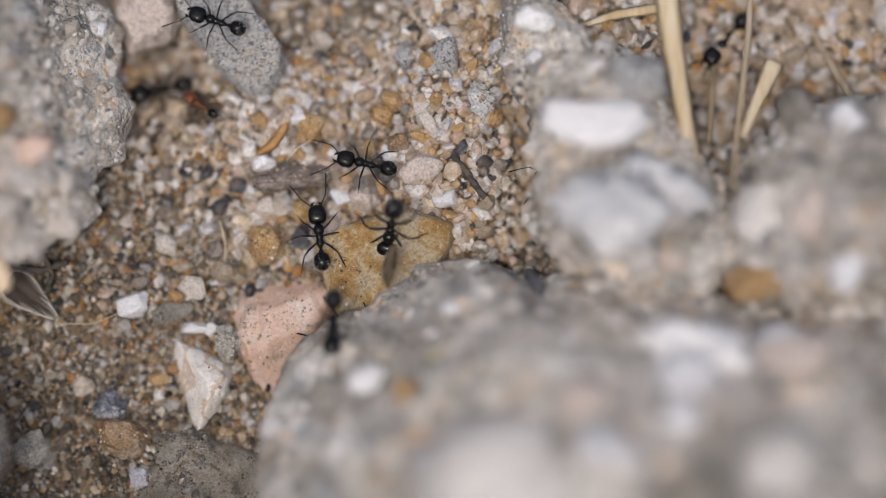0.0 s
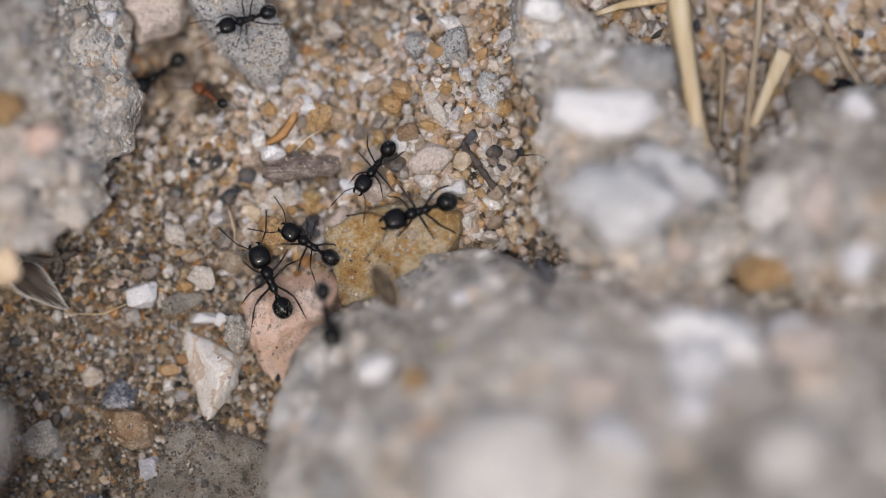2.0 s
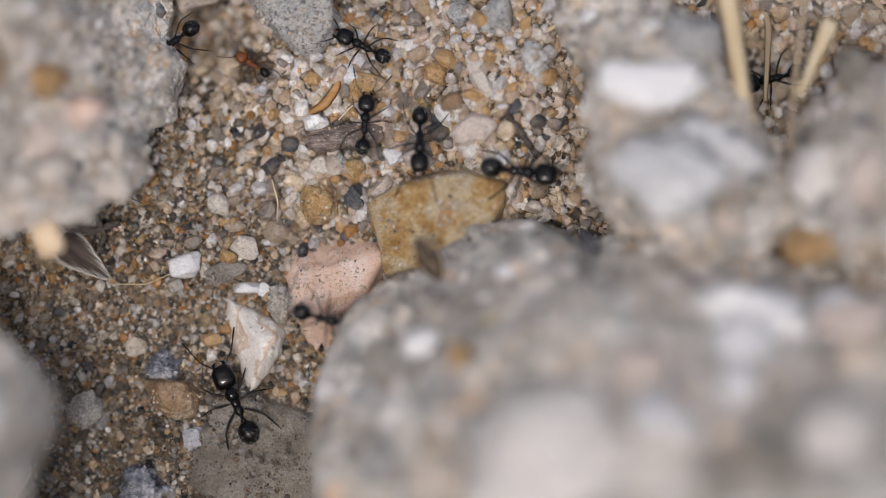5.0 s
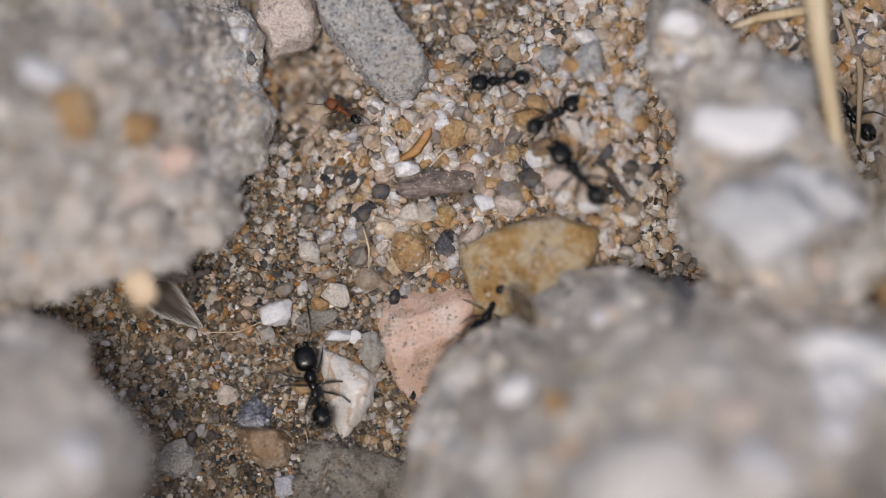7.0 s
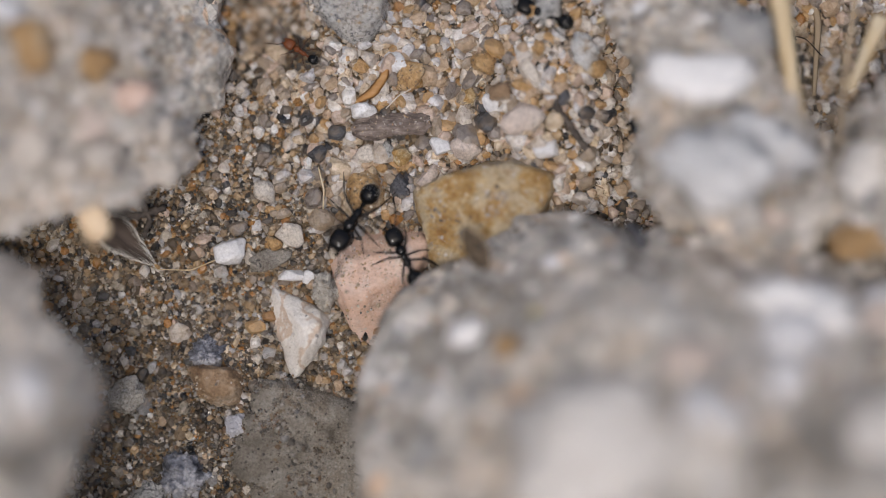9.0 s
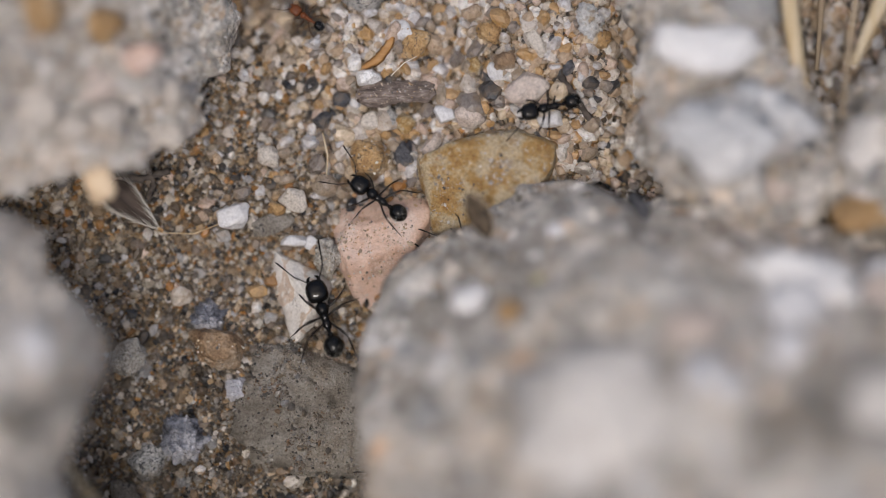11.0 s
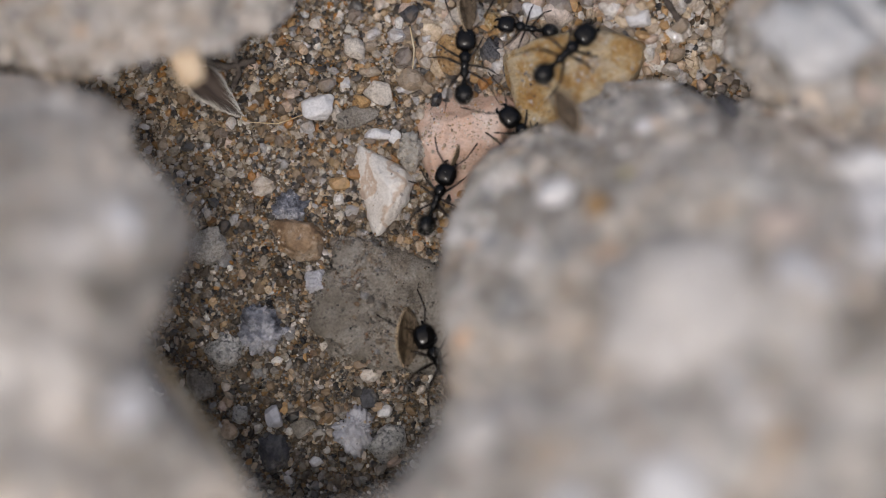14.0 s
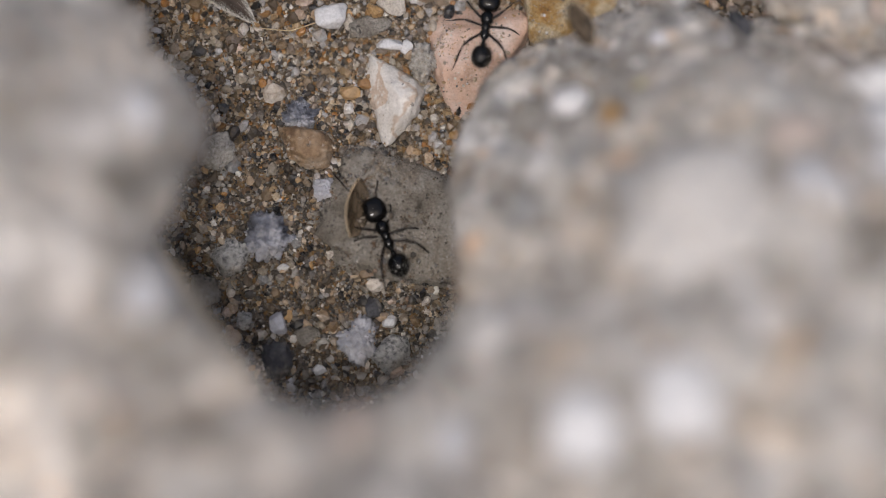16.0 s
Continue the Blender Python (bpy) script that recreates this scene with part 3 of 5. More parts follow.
def lump_mesh(name, size, mat, seed, level=3, rough=0.12, cuts=12, sharp=18.0):
    """A small rounded or faceted pebble of half-sizes size (mm)."""
    r = np.random.default_rng(seed)
    planes = []
    for _ in range(cuts):
        n = r.normal(size=3)
        planes.append((n / np.linalg.norm(n), r.uniform(0.72, 1.05)))
    planes += [((1, 0, 0), 1.05), ((-1, 0, 0), 1.05), ((0, 1, 0), 1.05), ((0, -1, 0), 1.05), ((0, 0, 1), 1.0), ((0, 0, -1), 1.0)]
    me = rock_mesh(name, planes, mat, level, sharp, rough, seed)
    me.transform(Matrix.Diagonal((*size, 1)))
    return me


def pebble(label, x, y, size, mat, seed, z=None, turn=0.0, name="pebble", level=4, sharp=20.0, cuts=12, category="pebble", group=""):
    x, y, k = uphill(x, y)
    h = float(ground_height(np.array([x]), np.array([y]))[0]) if z is None else z
    return thing(name, lump_mesh(name, size, mat, seed, level, 0.12, cuts, sharp), label, category, place(x, y, h + 0.25 + size[2] * 0.6, 0, 0, turn), group)


stone("ochre-yellow mottled stone block half under the clod", [(24.8, 45.0), (27.6, 46.4), (32.6, 48.2), (36.2, 48.4), (37.8, 46.6), (37.6, 44.0), (35.5, 41.0), (31.5, 38.4), (26.4, 37.9)], -1.5, 3.9, M_YELLOW, tilt=(0.04, -0.05), sharp=60, rough=0.42, seed=11, slope=0.12, facets=5, cut=(0.93, 1.02), dust=420, grit=0.12)
stone("flat salmon-pink feldspar slab sunk in the sand", [(15.2, 40.6), (16.6, 42.4), (19.9, 43.0), (25.8, 41.3), (28, 37), (24, 31), (20.2, 29.2), (17.3, 32.2), (16.4, 38.0)], -2.2, 2.0, M_PINK, tilt=(0.03, -0.07), sharp=20, rough=0.5, seed=14, slope=0.25, facets=7, cut=(0.92, 1.02), dust=700, grit=0.085)
stone("white angular quartzite stone with rusty veins", [(11.6, 36.2), (16.9, 33.6), (16.3, 31.3), (14.0, 27.6), (13.1, 28.2), (11.3, 32.8)], -1.2, 2.7, M_WHITE, tilt=(0.20, -0.05), rough=0.32, seed=17, slope=0.35, sharp=36, facets=5, cut=(0.9, 1.02), dust=30, grit=0.08, extra=[((-0.75, -0.25, 0.75), 0.75), ((0.5, -0.7, 0.6), 2.2)])
stone("grey gritty sand crumb leaning on the pink slab", [(15.6, 37.3), (17.0, 37.5), (17.9, 35.8), (16.9, 33.9), (15.4, 34.8)], -0.6, 3.1, M_GRIT, "sand_crumb", rough=0.7, seed=19, sharp=9, slope=0.3, dust=60, grit=0.09)
stone("rounded tan stone with dark specks", [(18.2, 45.7), (19.2, 47.2), (21.2, 46.9), (22.4, 44.7), (20.6, 42.9), (18.9, 43.6)], -1.0, 2.3, M_TAN, rough=0.3, seed=23, sharp=8, slope=0.6, dust=60)
stone("dark grey crumbly bit between tan and ochre stones", [(22.5, 46.9), (24.0, 47.2), (24.4, 44.6), (23.3, 43.9), (22.6, 45.0)], -0.5, 1.3, M_DARK, rough=0.4, seed=29, sharp=8)
stone("grey speckled granite stone with a blunt corner", [(11.7, 71.5), (12.1, 67.0), (18.7, 58.5), (19.5, 58.2), (21.4, 60.3), (22.5, 62.6), (19.8, 67.0), (16, 72)], -1.2, 3.6, M_GREY, tilt=(0.05, -0.10), sharp=60, rough=0.7, seed=31, slope=0.12, facets=5, cut=(0.92, 1.02), dust=500, grit=0.10)
stone("pinkish white angular stone against the clod", [(6.0, 71.5), (9.6, 71.4), (12.3, 67.6), (12.4, 66.3), (11.2, 64.9), (7.9, 63.9), (6.3, 67.0)], -0.8, 3.6, M_ROSE, tilt=(-0.1, -0.2), sharp=26, rough=0.5, seed=37, slope=0.3, facets=7, cut=(0.92, 1.02), dust=60)
stone("brown angular stone in the hollow", [(3.8, 28.8), (6.2, 29.2), (8.8, 28.2), (8.5, 25.4), (6.5, 25.2), (4.8, 26.2)], -1.2, 2.6, M_BROWN, tilt=(0.1, -0.25), rough=0.35, seed=41, slope=0.25, sharp=20, facets=8, dust=80)
stone("pale gritty flat slab in the nest hollow", [(9.4, 27.2), (12.5, 27.6), (16.5, 26.6), (19.6, 25.0), (21.5, 20.0), (19.8, 15.6), (16.0, 15.2), (12.4, 16.2), (9.6, 17.0), (8.0, 19.4), (8.8, 23.2)], -2.6, 1.7, M_SLAB, tilt=(0.02, -0.16), sharp=11, rough=1.5, seed=43, slope=0.4, facets=0, dust=2600, grit=0.12)
stone("blue-grey quartz lump with black flecks", [(1.0, 21.4), (3.6, 21.6), (5.4, 19.2), (4.6, 16.6), (2.8, 16.4), (1.2, 18.6)], -1.2, 1.9, M_BLUE, rough=1.1, seed=47, sharp=14, slope=0.6, cut=(0.7, 1.0))
stone("bluish quartz stone with dark grains", [(4.4, 31.2), (6.6, 31.6), (7.0, 29.2), (5.6, 28.2), (3.9, 29.4)], -0.8, 1.5, M_BLUE, rough=0.9, seed=48, sharp=14, slope=0.6, cut=(0.7, 1.0))
stone("translucent grey quartz stone in the hollow", [(-1.8, 17.2), (0.2, 18.9), (1.8, 17.6), (1.3, 15.6), (-1.0, 14.9)], -0.8, 1.8, M_GREY, rough=0.4, seed=53, slope=0.55, cut=(0.72, 1.0))
stone("grey angular stone chip at the hollow's end", [(12.9, 9.0), (15.2, 10.9), (16.8, 10.7), (16.9, 8.8), (15.2, 7.2)], -0.8, 1.6, M_GREY, tilt=(0.2, 0.1), rough=0.2, seed=59, slope=0.5)
stone("black flecked stone in the hollow", [(3.4, 9.6), (5.4, 9.8), (6.4, 7.6), (5.0, 5.8), (3.4, 6.6)], -0.8, 1.3, M_DARK, rough=0.4, seed=61, sharp=8)
stone("pale lumpy quartz in the hollow", [(10.6, 11.8), (13.6, 12.6), (14.0, 10.0), (12.2, 8.0), (10.6, 9.6)], -0.8, 1.7, M_LILAC, rough=1.1, seed=67, sharp=9, slope=0.7, cut=(0.7, 1.0), dust=60)
stone("pale blue quartz flake on sand", [(7.0, 24.2), (9.0, 24.6), (9.4, 22.8), (7.6, 22.2)], -0.4, 1.3, M_LILAC, rough=0.2, seed=71, slope=0.6)
stone("dark earth crumb under the clod", [(-3.4, 27.4), (-0.8, 28.2), (0.4, 26.0), (-1.4, 24.4), (-3.4, 25.2)], -0.6, 1.4, M_GRIT, "sand_crumb", rough=0.5, seed=73, sharp=7)
stone("pale flat stone beside the hollow", [(-3.8, 15.2), (-1.4, 15.0), (-0.6, 13.0), (-2.6, 12.0)], -0.4, 1.2, M_SLAB, rough=0.3, seed=79)
stone("small white angular chip by the stick", [(18.9, 53.4), (21.0, 53.5), (21.4, 52.5), (19.2, 51.5)], 0.5, 2.3, M_CHALK, "stone_chip", (0.15, 0.25), 18, 0.12, 4, 83, 0.3)
stone("reddish-brown flat pebble on gravel", [(31.6, 54.6), (33.6, 55.0), (33.8, 53.4), (31.8, 53.0)], 1.0, 3.0, M_BROWN, "pebble", seed=89, sharp=8)

stone("pale bluish cemented dust lump on the gravel", [(39.3, 59.0), (40.9, 59.2), (41.8, 57.8), (41.3, 56.2), (39.8, 56.6)], 0.0, 2.0, M_DUST, "cemented_lump", rough=0.8, seed=97, sharp=9, slope=0.6, dust=120)

for label, x, y, size, mat in [
    ("beige speckled stone among white gravel", 34.6, 51.4, (1.75, 1.6, 1.2), M_ROSE),
    ("round tan pebble on gravel", 24.4, 55.9, (1.25, 1.15, 1.0), M_TAN),
    ("pale quartz pebble touching the tan one", 23.0, 57.2, (0.9, 1.2, 0.8), M_MILK),
    ("pale grey porous stone on gravel", 37.1, 62.0, (1.7, 1.4, 1.2), M_GREY),
    ("grey-green rounded pebble on gravel", 33.7, 62.6, (1.2, 1.1, 0.9), M_GREY),
    ("cream crystal pebble above the ochre block", 29.6, 49.0, (1.35, 1.25, 1.1), M_ROSE),
    ("white pebble with orange stain", 23.6, 48.5, (0.95, 1.0, 0.8), M_YELLOW),
    ("white quartz pebble on the sand", 27.1, 49.5, (0.9, 0.85, 0.75), M_MILK),
    ("white pebble beside the stick", 20.5, 48.6, (0.95, 0.9, 0.7), M_CREAM),
    ("dark speckled pebble under the stick", 22.3, 49.0, (0.9, 0.8, 0.7), M_GREY),
    ("bluish white spotted pebble on sand", 7.8, 39.7, (1.5, 1.25, 0.8), M_MILK),
    ("pale long translucent pebble", 11.2, 38.8, (0.95, 2.0, 0.7), M_SLAB),
    ("glassy pale yellow pebble by the slab", 13.5, 41.0, (1.0, 1.3, 0.9), M_CREAM),
    ("white flat chip at the pink slab", 13.3, 37.3, (1.2, 0.6, 0.5), M_MILK),
    ("white round chip on the sand", 14.9, 37.1, (0.6, 0.55, 0.45), M_MILK),
    ("pale tan pebble on sand", 10.8, 45.2, (1.0, 0.95, 0.8), M_CREAM),
    ("brown bean-shaped pebble on sand", 11.7, 40.2, (0.8, 0.7, 0.6), M_TAN),
    ("cream lump beside the bean pebble", 9.6, 39.0, (0.7, 0.65, 0.55), M_CREAM),
    ("pale flesh-coloured pebble by the block", 26.2, 46.4, (1.3, 0.8, 0.7), M_ROSE),
    ("amber pebble in the gravel", 29.9, 54.2, (0.9, 0.8, 0.7), M_YELLOW),
    ("orange-brown pebble on the gravel", 31.2, 57.2, (1.2, 1.0, 0.8), M_TAN),
    ("cream knuckle-shaped pebble on gravel", 35.6, 55.6, (1.3, 0.7, 0.7), M_CREAM),
    ("black pebble in the gravel", 38.6, 53.4, (0.7, 0.5, 0.5), M_DARK),
    ("orange stone at the gravel bank", 41.4, 56.4, (1.1, 0.9, 0.9), M_TAN),
    ("white pebble on the gravel", 31.9, 53.2, (0.9, 0.8, 0.7), M_MILK),
    ("white pebble in the bank", 36.9, 48.6, (0.75, 1.1, 0.7), M_MILK),
    ("small white pebble on sand", 15.2, 30.0, (0.6, 0.6, 0.5), M_CREAM),
    ("pale pebble in the hollow", 4.6, 11.0, (1.1, 0.8, 0.6), M_LILAC),
    ("pale grey pebble in the hollow", 7.5, 10.3, (1.0, 0.75, 0.6), M_SLAB),
    ("grey round pebble in the hollow", 1.6, 11.2, (0.75, 0.8, 0.6), M_GREY),
    ("white rice-shaped pebble in the hollow", 14.9, 12.0, (0.6, 0.7, 0.5), M_MILK),
    ("dark pebble on the slab's edge", 13.4, 13.2, (0.9, 0.7, 0.5), M_DARK),
    ("white grain cluster pebble on sand", 8.7, 7.2, (0.5, 0.6, 0.4), M_MILK),
]:
    pebble(label, x, y, size, mat, int(x * 31 + y * 17), turn=(x * 37 + y * 11) % 180, group="loose pebbles on the sand")


def shell_ring(x, y):
    """A tiny ring-shaped fragment lying in the gravel."""
    bm = bmesh.new()
    loops = []
    for a in range(18):
        t = a / 18 * 2 * math.pi
        loops.append([bm.verts.new(((0.42 + 0.24 * math.cos(b)) * math.cos(t) * MM, (0.38 + 0.22 * math.cos(b)) * math.sin(t) * MM, 0.26 * math.sin(b) * MM)) for b in (0, 1.05, 2.1, 3.14, 4.2, 5.2)])
    for a in range(18):
        for b in range(6):
            f = bm.faces.new((loops[a][b], loops[(a + 1) % 18][b], loops[(a + 1) % 18][(b + 1) % 6], loops[a][(b + 1) % 6]))
            f.smooth = True
    me = bpy.data.meshes.new("ring_fragment")
    bm.to_mesh(me)
    me.materials.append(M_CREAM)
    z = float(ground_height(np.array([x]), np.array([y]))[0])
    thing("ring_fragment", me, "cream ring-shaped mineral fragment in the gravel", "pebble", place(x, y, z + 0.5, 12, -8, 0))


shell_ring(35.1, 54.1)


# ---- pebbles set in the clods ----
def embed(clod, x, y, size, mat, label="", seed=None, turn=0.0, sink=0.35, bend=0.0, rough=0.26, cuts=5):
    c = CLODS[clod]
    x, y = lifted([(x, y)], RAISED.get(clod, 0))[0]
    z = c.height(x, y)
    me = lump_mesh("pebble", size, mat, int(x * 13 + y * 29 + 500) if seed is None else seed, 4, rough, cuts, 2.7 if bend else 3.2)
    if bend:
        for q in me.vertices:
            q.co.y += bend * MM * (q.co.x / (size[0] * MM)) ** 2
    part("pebble", me, c.ob, label, place(x - c.cx, y - c.cy, z + size[2] * (1 - 2 * sink) * 0.5, 0, 0, turn))


for row in [
    ("right", 29.6, 30.2, (1.9, 2.0, 1.2), M_CHALK, "round white quartz pebble"),
    ("right", 33.3, 28.9, (1.2, 1.1, 0.8), M_TAN, "dull orange pebble"),
    ("right", 49.4, 22.2, (2.2, 2.2, 1.4), M_MILK, "white pebble"),
    ("right", 39.9, 2.4, (3.4, 3.4, 2.4), M_CHALK, "round white quartz pebble"),
    ("right", 31.4, -0.4, (3.0, 3.0, 2.2), M_CHALK, "white pebble"),
    ("right", 50.6, 21.0, (1.8, 2.0, 1.2), M_CREAM, ""),
    ("right", 35.0, 14.4, (2.0, 2.6, 1.2), M_CREAM, ""),
    ("right", 22.4, 6.9, (2.2, 2.8, 1.4), M_PALE_LUMP, "pale pink lump"),
    ("right", 37.5, 36.8, (0.8, 1.0, 0.6), M_MILK, ""),
    ("right", 67.5, 30.6, (3.2, 2.2, 1.6), M_ROSE, ""),
    ("right", 35.5, 31.9, (0.5, 0.6, 0.4), M_MOSS, "small dull yellow crumb"),
    ("right", 30.6, 24.0, (1.4, 1.0, 0.8), M_GREY, ""),
    ("right", 26.0, 19.0, (1.6, 1.4, 1.0), M_GREY, ""),
    ("right", 28.0, 33.6, (1.0, 0.8, 0.6), M_CREAM, ""),
    ("white_capped", 53.6, 58.0, (3.6, 2.6, 1.6), M_GREY, "lilac-grey stone"),
    ("white_capped", 45.6, 64.6, (1.9, 1.4, 1.2), M_CHALK, "white angular quartz piece"),
    ("white_capped", 45.6, 61.0, (0.9, 0.8, 0.7), M_MILK, ""),
    ("upper_left", -0.4, 51.8, (2.2, 1.6, 1.2), M_PINK, "pink feldspar pebble"),
    ("upper_left", -4.2, 54.8, (2.2, 1.9, 1.3), M_TAN, "orange pebble"),
    ("upper_left", -9.0, 55.4, (2.2, 2.1, 1.2), M_TAN, "orange pebble"),
    ("upper_left", -4.0, 49.2, (1.9, 1.7, 1.0), M_ROSE, ""),
    ("upper_left", -9.0, 47.3, (2.0, 2.8, 1.2), M_CREAM, "cream pebble"),
    ("upper_left", -3.0, 46.4, (1.7, 1.4, 1.0), M_CREAM, ""),
    ("upper_left", -6.0, 45.4, (1.7, 1.5, 1.0), M_CREAM, ""),
    ("upper_left", 2.2, 45.8, (1.5, 1.6, 1.0), M_CREAM, ""),
    ("upper_left", 2.6, 49.0, (1.0, 1.2, 0.8), M_CREAM, ""),
    ("upper_left", -11.5, 59.0, (2.2, 1.4, 1.2), M_MILK, ""),
    ("upper_left", 4.8, 64.6, (1.0, 0.9, 0.8), M_MILK, "white pebble"),
    ("upper_left", -1.6, 64.8, (1.8, 1.4, 1.0), M_GREY, ""),
    ("low_left", -8.0, 24.0, (2.0, 1.6, 1.2), M_MILK, ""),
    ("low_left", -10.0, 18.0, (2.4, 2.0, 1.4), M_SLAB, ""),
    ("low_left", -6.0, 8.0, (2.2, 1.8, 1.4), M_MILK, ""),
    ("low_left", -13.0, 29.0, (1.8, 1.6, 1.0), M_CREAM, ""),
    ("near", 12.0, -2.0, (2.4, 1.8, 1.2), M_ROSE, ""),
    ("near", 20.0, -3.0, (2.2, 2.2, 1.4), M_MILK, ""),
    ("near", 5.0, -4.0, (2.0, 1.8, 1.2), M_CREAM, ""),
    ("far_right", 65.9, 45.4, (3.2, 2.9, 1.8), M_PALE_LUMP, "pale white stone"),
    ("far_right", 70.0, 44.0, (2.4, 2.0, 1.4), M_ROSE, ""),
    ("far_right", 73.5, 53.0, (1.6, 1.6, 1.2), M_MILK, "white pebble"),
    ("far_right", 69.5, 54.4, (2.4, 1.8, 1.4), M_SLAB, ""),
    ("far_right", 72.6, 39.4, (1.6, 2.2, 1.2), M_MILK, ""),
]:
    embed(row[0], row[1], row[2], row[3], row[4], row[5], turn=(row[1] * 53 + row[2] * 7) % 180 if row[3][0] < 2.5 else 0)


for x, y, size, mat, label in [(51.3, 44.6, (4.6, 3.0, 0.9), M_DUST, "pale bluish cemented patch"), (56.0, 47.4, (4.4, 2.6, 0.8), M_DUST, "pale bluish cemented patch"), (52.2, 42.8, (2.1, 1.4, 1.5), M_CHALK, "white rounded stone"),
                               (57.0, 44.6, (1.3, 1.3, 0.9), M_ROSE, "pinkish pebble"), (57.4, 41.0, (1.2, 1.1, 0.8), M_ROSE, "pinkish pebble")]:
    embed("white_capped", x, y, size, mat, label, rough=0.55, cuts=3, sink=0.4)
for x, y, size, mat, label in [(59.2, 31.4, (4.4, 2.5, 1.8), M_CHALK, "bluish white quartz piece"), (57.0, 28.4, (2.9, 2.5, 1.5), M_MILK, ""), (57.2, 24.8, (1.7, 1.8, 1.2), M_MILK, ""),
                               (66.6, 36.6, (1.7, 1.6, 1.2), M_CREAM, ""), (75.0, 38.6, (1.5, 2.3, 1.2), M_CREAM, ""), (71.6, 35.8, (1.6, 1.9, 1.2), M_PALE_LUMP, ""),
                               (66.8, 31.8, (2.6, 1.8, 1.2), M_MILK, ""), (51.0, 21.2, (2.0, 2.0, 1.4), M_MILK, "white pebble"), (64.8, 20.4, (3.4, 2.6, 1.6), M_PALE_LUMP, ""), (48.6, 26.6, (2.4, 1.5, 1.0), M_ROSE, "")]:
    embed("right", x, y, size, mat, label, rough=0.5, cuts=3, sink=0.4)
embed("far_right", 65.4, 38.8, (2.6, 2.0, 1.8), M_TAN, "orange stone", sink=0.2)
embed("right", 40.0, 19.4, (7.0, 6.2, 3.2), M_PALE_LUMP, "large pale cream lump", rough=0.5, cuts=3)
# Two dark chips stand in for a crevice's shade at the clod's rim.
embed("right", 45.3, 38.7, (0.75, 1.5, 0.8), M_DARK, "dark chip standing in for a shaded crevice", sink=0.45)
embed("right", 44.9, 40.3, (0.75, 0.9, 0.8), M_DARK, "black chip standing in for a shaded crevice", sink=0.3)
embed("white_capped", 50.8, 53.2, (4.4, 2.1, 1.8), M_CHALK, "kidney-shaped white quartz cap", bend=1.2, sink=0.1, rough=0.2, cuts=0)


# ---- straw, wood and seeds ----
def blade_mesh(name, line, widths, thick, mat, fold=0.3, twist=0.0):
    """A flat dry blade along a line of points (mm), with thickness and a lengthwise fold."""
    pts, n = np.array(line, float), 26
    t = np.linspace(0, len(pts) - 1, n)
    c = np.stack([np.interp(t, np.arange(len(pts)), pts[:, k]) for k in range(3)], 1)
    c[1:-1] = (c[:-2] + 2 * c[1:-1] + c[2:]) / 4
    w = np.interp(np.linspace(0, 1, n), np.linspace(0, 1, len(widths)), widths)
    ahead = np.gradient(c, axis=0)
    side = np.stack([-ahead[:, 1], ahead[:, 0], 0 * ahead[:, 0]], 1)
    side /= np.linalg.norm(side, axis=1)[:, None]
    v = []
    for k in range(n):
        tw = twist * k / n
        for u, up in ((-1, 0), (-0.5, fold * 0.7), (0, 1 * fold), (0.5, fold * 0.7), (1, 0), (0.5, fold * 0.7 - thick), (0, fold - thick), (-0.5, fold * 0.7 - thick)):
            jag = 1 + 0.06 * math.sin(k * 1.7 + u * 3)
            v.append(c[k] + side[k] * u * w[k] / 2 * jag * math.cos(tw) + np.array([0, 0, up * w[k] * 0.5 + u * math.sin(tw) * w[k] / 2]))
    f = []
    for k in range(n - 1):
        for a in range(8):
            f.append([8 * k + a, 8 * k + (a + 1) % 8, 8 * k + 8 + (a + 1) % 8, 8 * k + 8 + a])
    f += [list(range(8))[::-1], [8 * (n - 1) + a for a in range(8)]]
    return mesh_of(name, v, f, mat)


def straw(label, line, widths, mat=None, thick=0.25, fold=0.3, name="straw", twist=0.0):
    return thing(name, blade_mesh(name, line, widths, thick, mat or M_STRAW, fold, twist), label, "straw", group="dry straws")


straw("pale yellow dry straw blade leaning on the clod", [(57.34, 73.06, 10.9), (57.74, 66.13, 10.6), (58.13, 61.19, 10.2), (59.02, 54.27, 9.6), (60.01, 48.13, 9.8)], (2.6, 2.4, 2.1, 1.6, 1.15))
straw("thin orange straw lying across the bank", [(48.6, 63.6, 6.0), (53.0, 65.0, 6.2), (57.4, 65.5, 6.6)], (0.3, 0.9, 1.1))
straw("slender pale straw on the bank", [(65.85, 69.1, 8.9), (65.25, 62.18, 9.2), (63.87, 53.28, 9.8), (63.08, 47.34, 10.6)], (0.6, 0.65, 0.55, 0.4), M_DULL)
straw("frayed pale straw tip on the bank", [(67.63, 59.61, 8.4), (66.04, 56.24, 9.2), (64.26, 52.29, 10.2)], (1.9, 1.4, 0.7))
straw("long thin straw running off the bank", [(70.4, 66.7, 2.8), (74.4, 58.6, 3.6), (78, 50, 9.5)], (0.7, 0.8, 0.5), M_DULL)
straw("dry brown straw lying in the gap", [(61.0, 66.5, 2.8), (62.4, 60.5, 2.8), (61.8, 53.4, 3.0)], (0.6, 0.7, 0.4), M_DULL)
straw("tan straw along the clod's edge", [(-6.2, 15.5, 9.0), (-3.6, 11.8, 9.5), (-0.7, 8.2, 9.8), (2.4, 4.3, 10.2)], (0.5, 1.2, 1.2, 0.8))
straw("short orange straw bit on gravel", [(40.9, 59.6, 5.0), (42.6, 60.5, 5.4)], (0.5, 0.45), name="straw_bit")
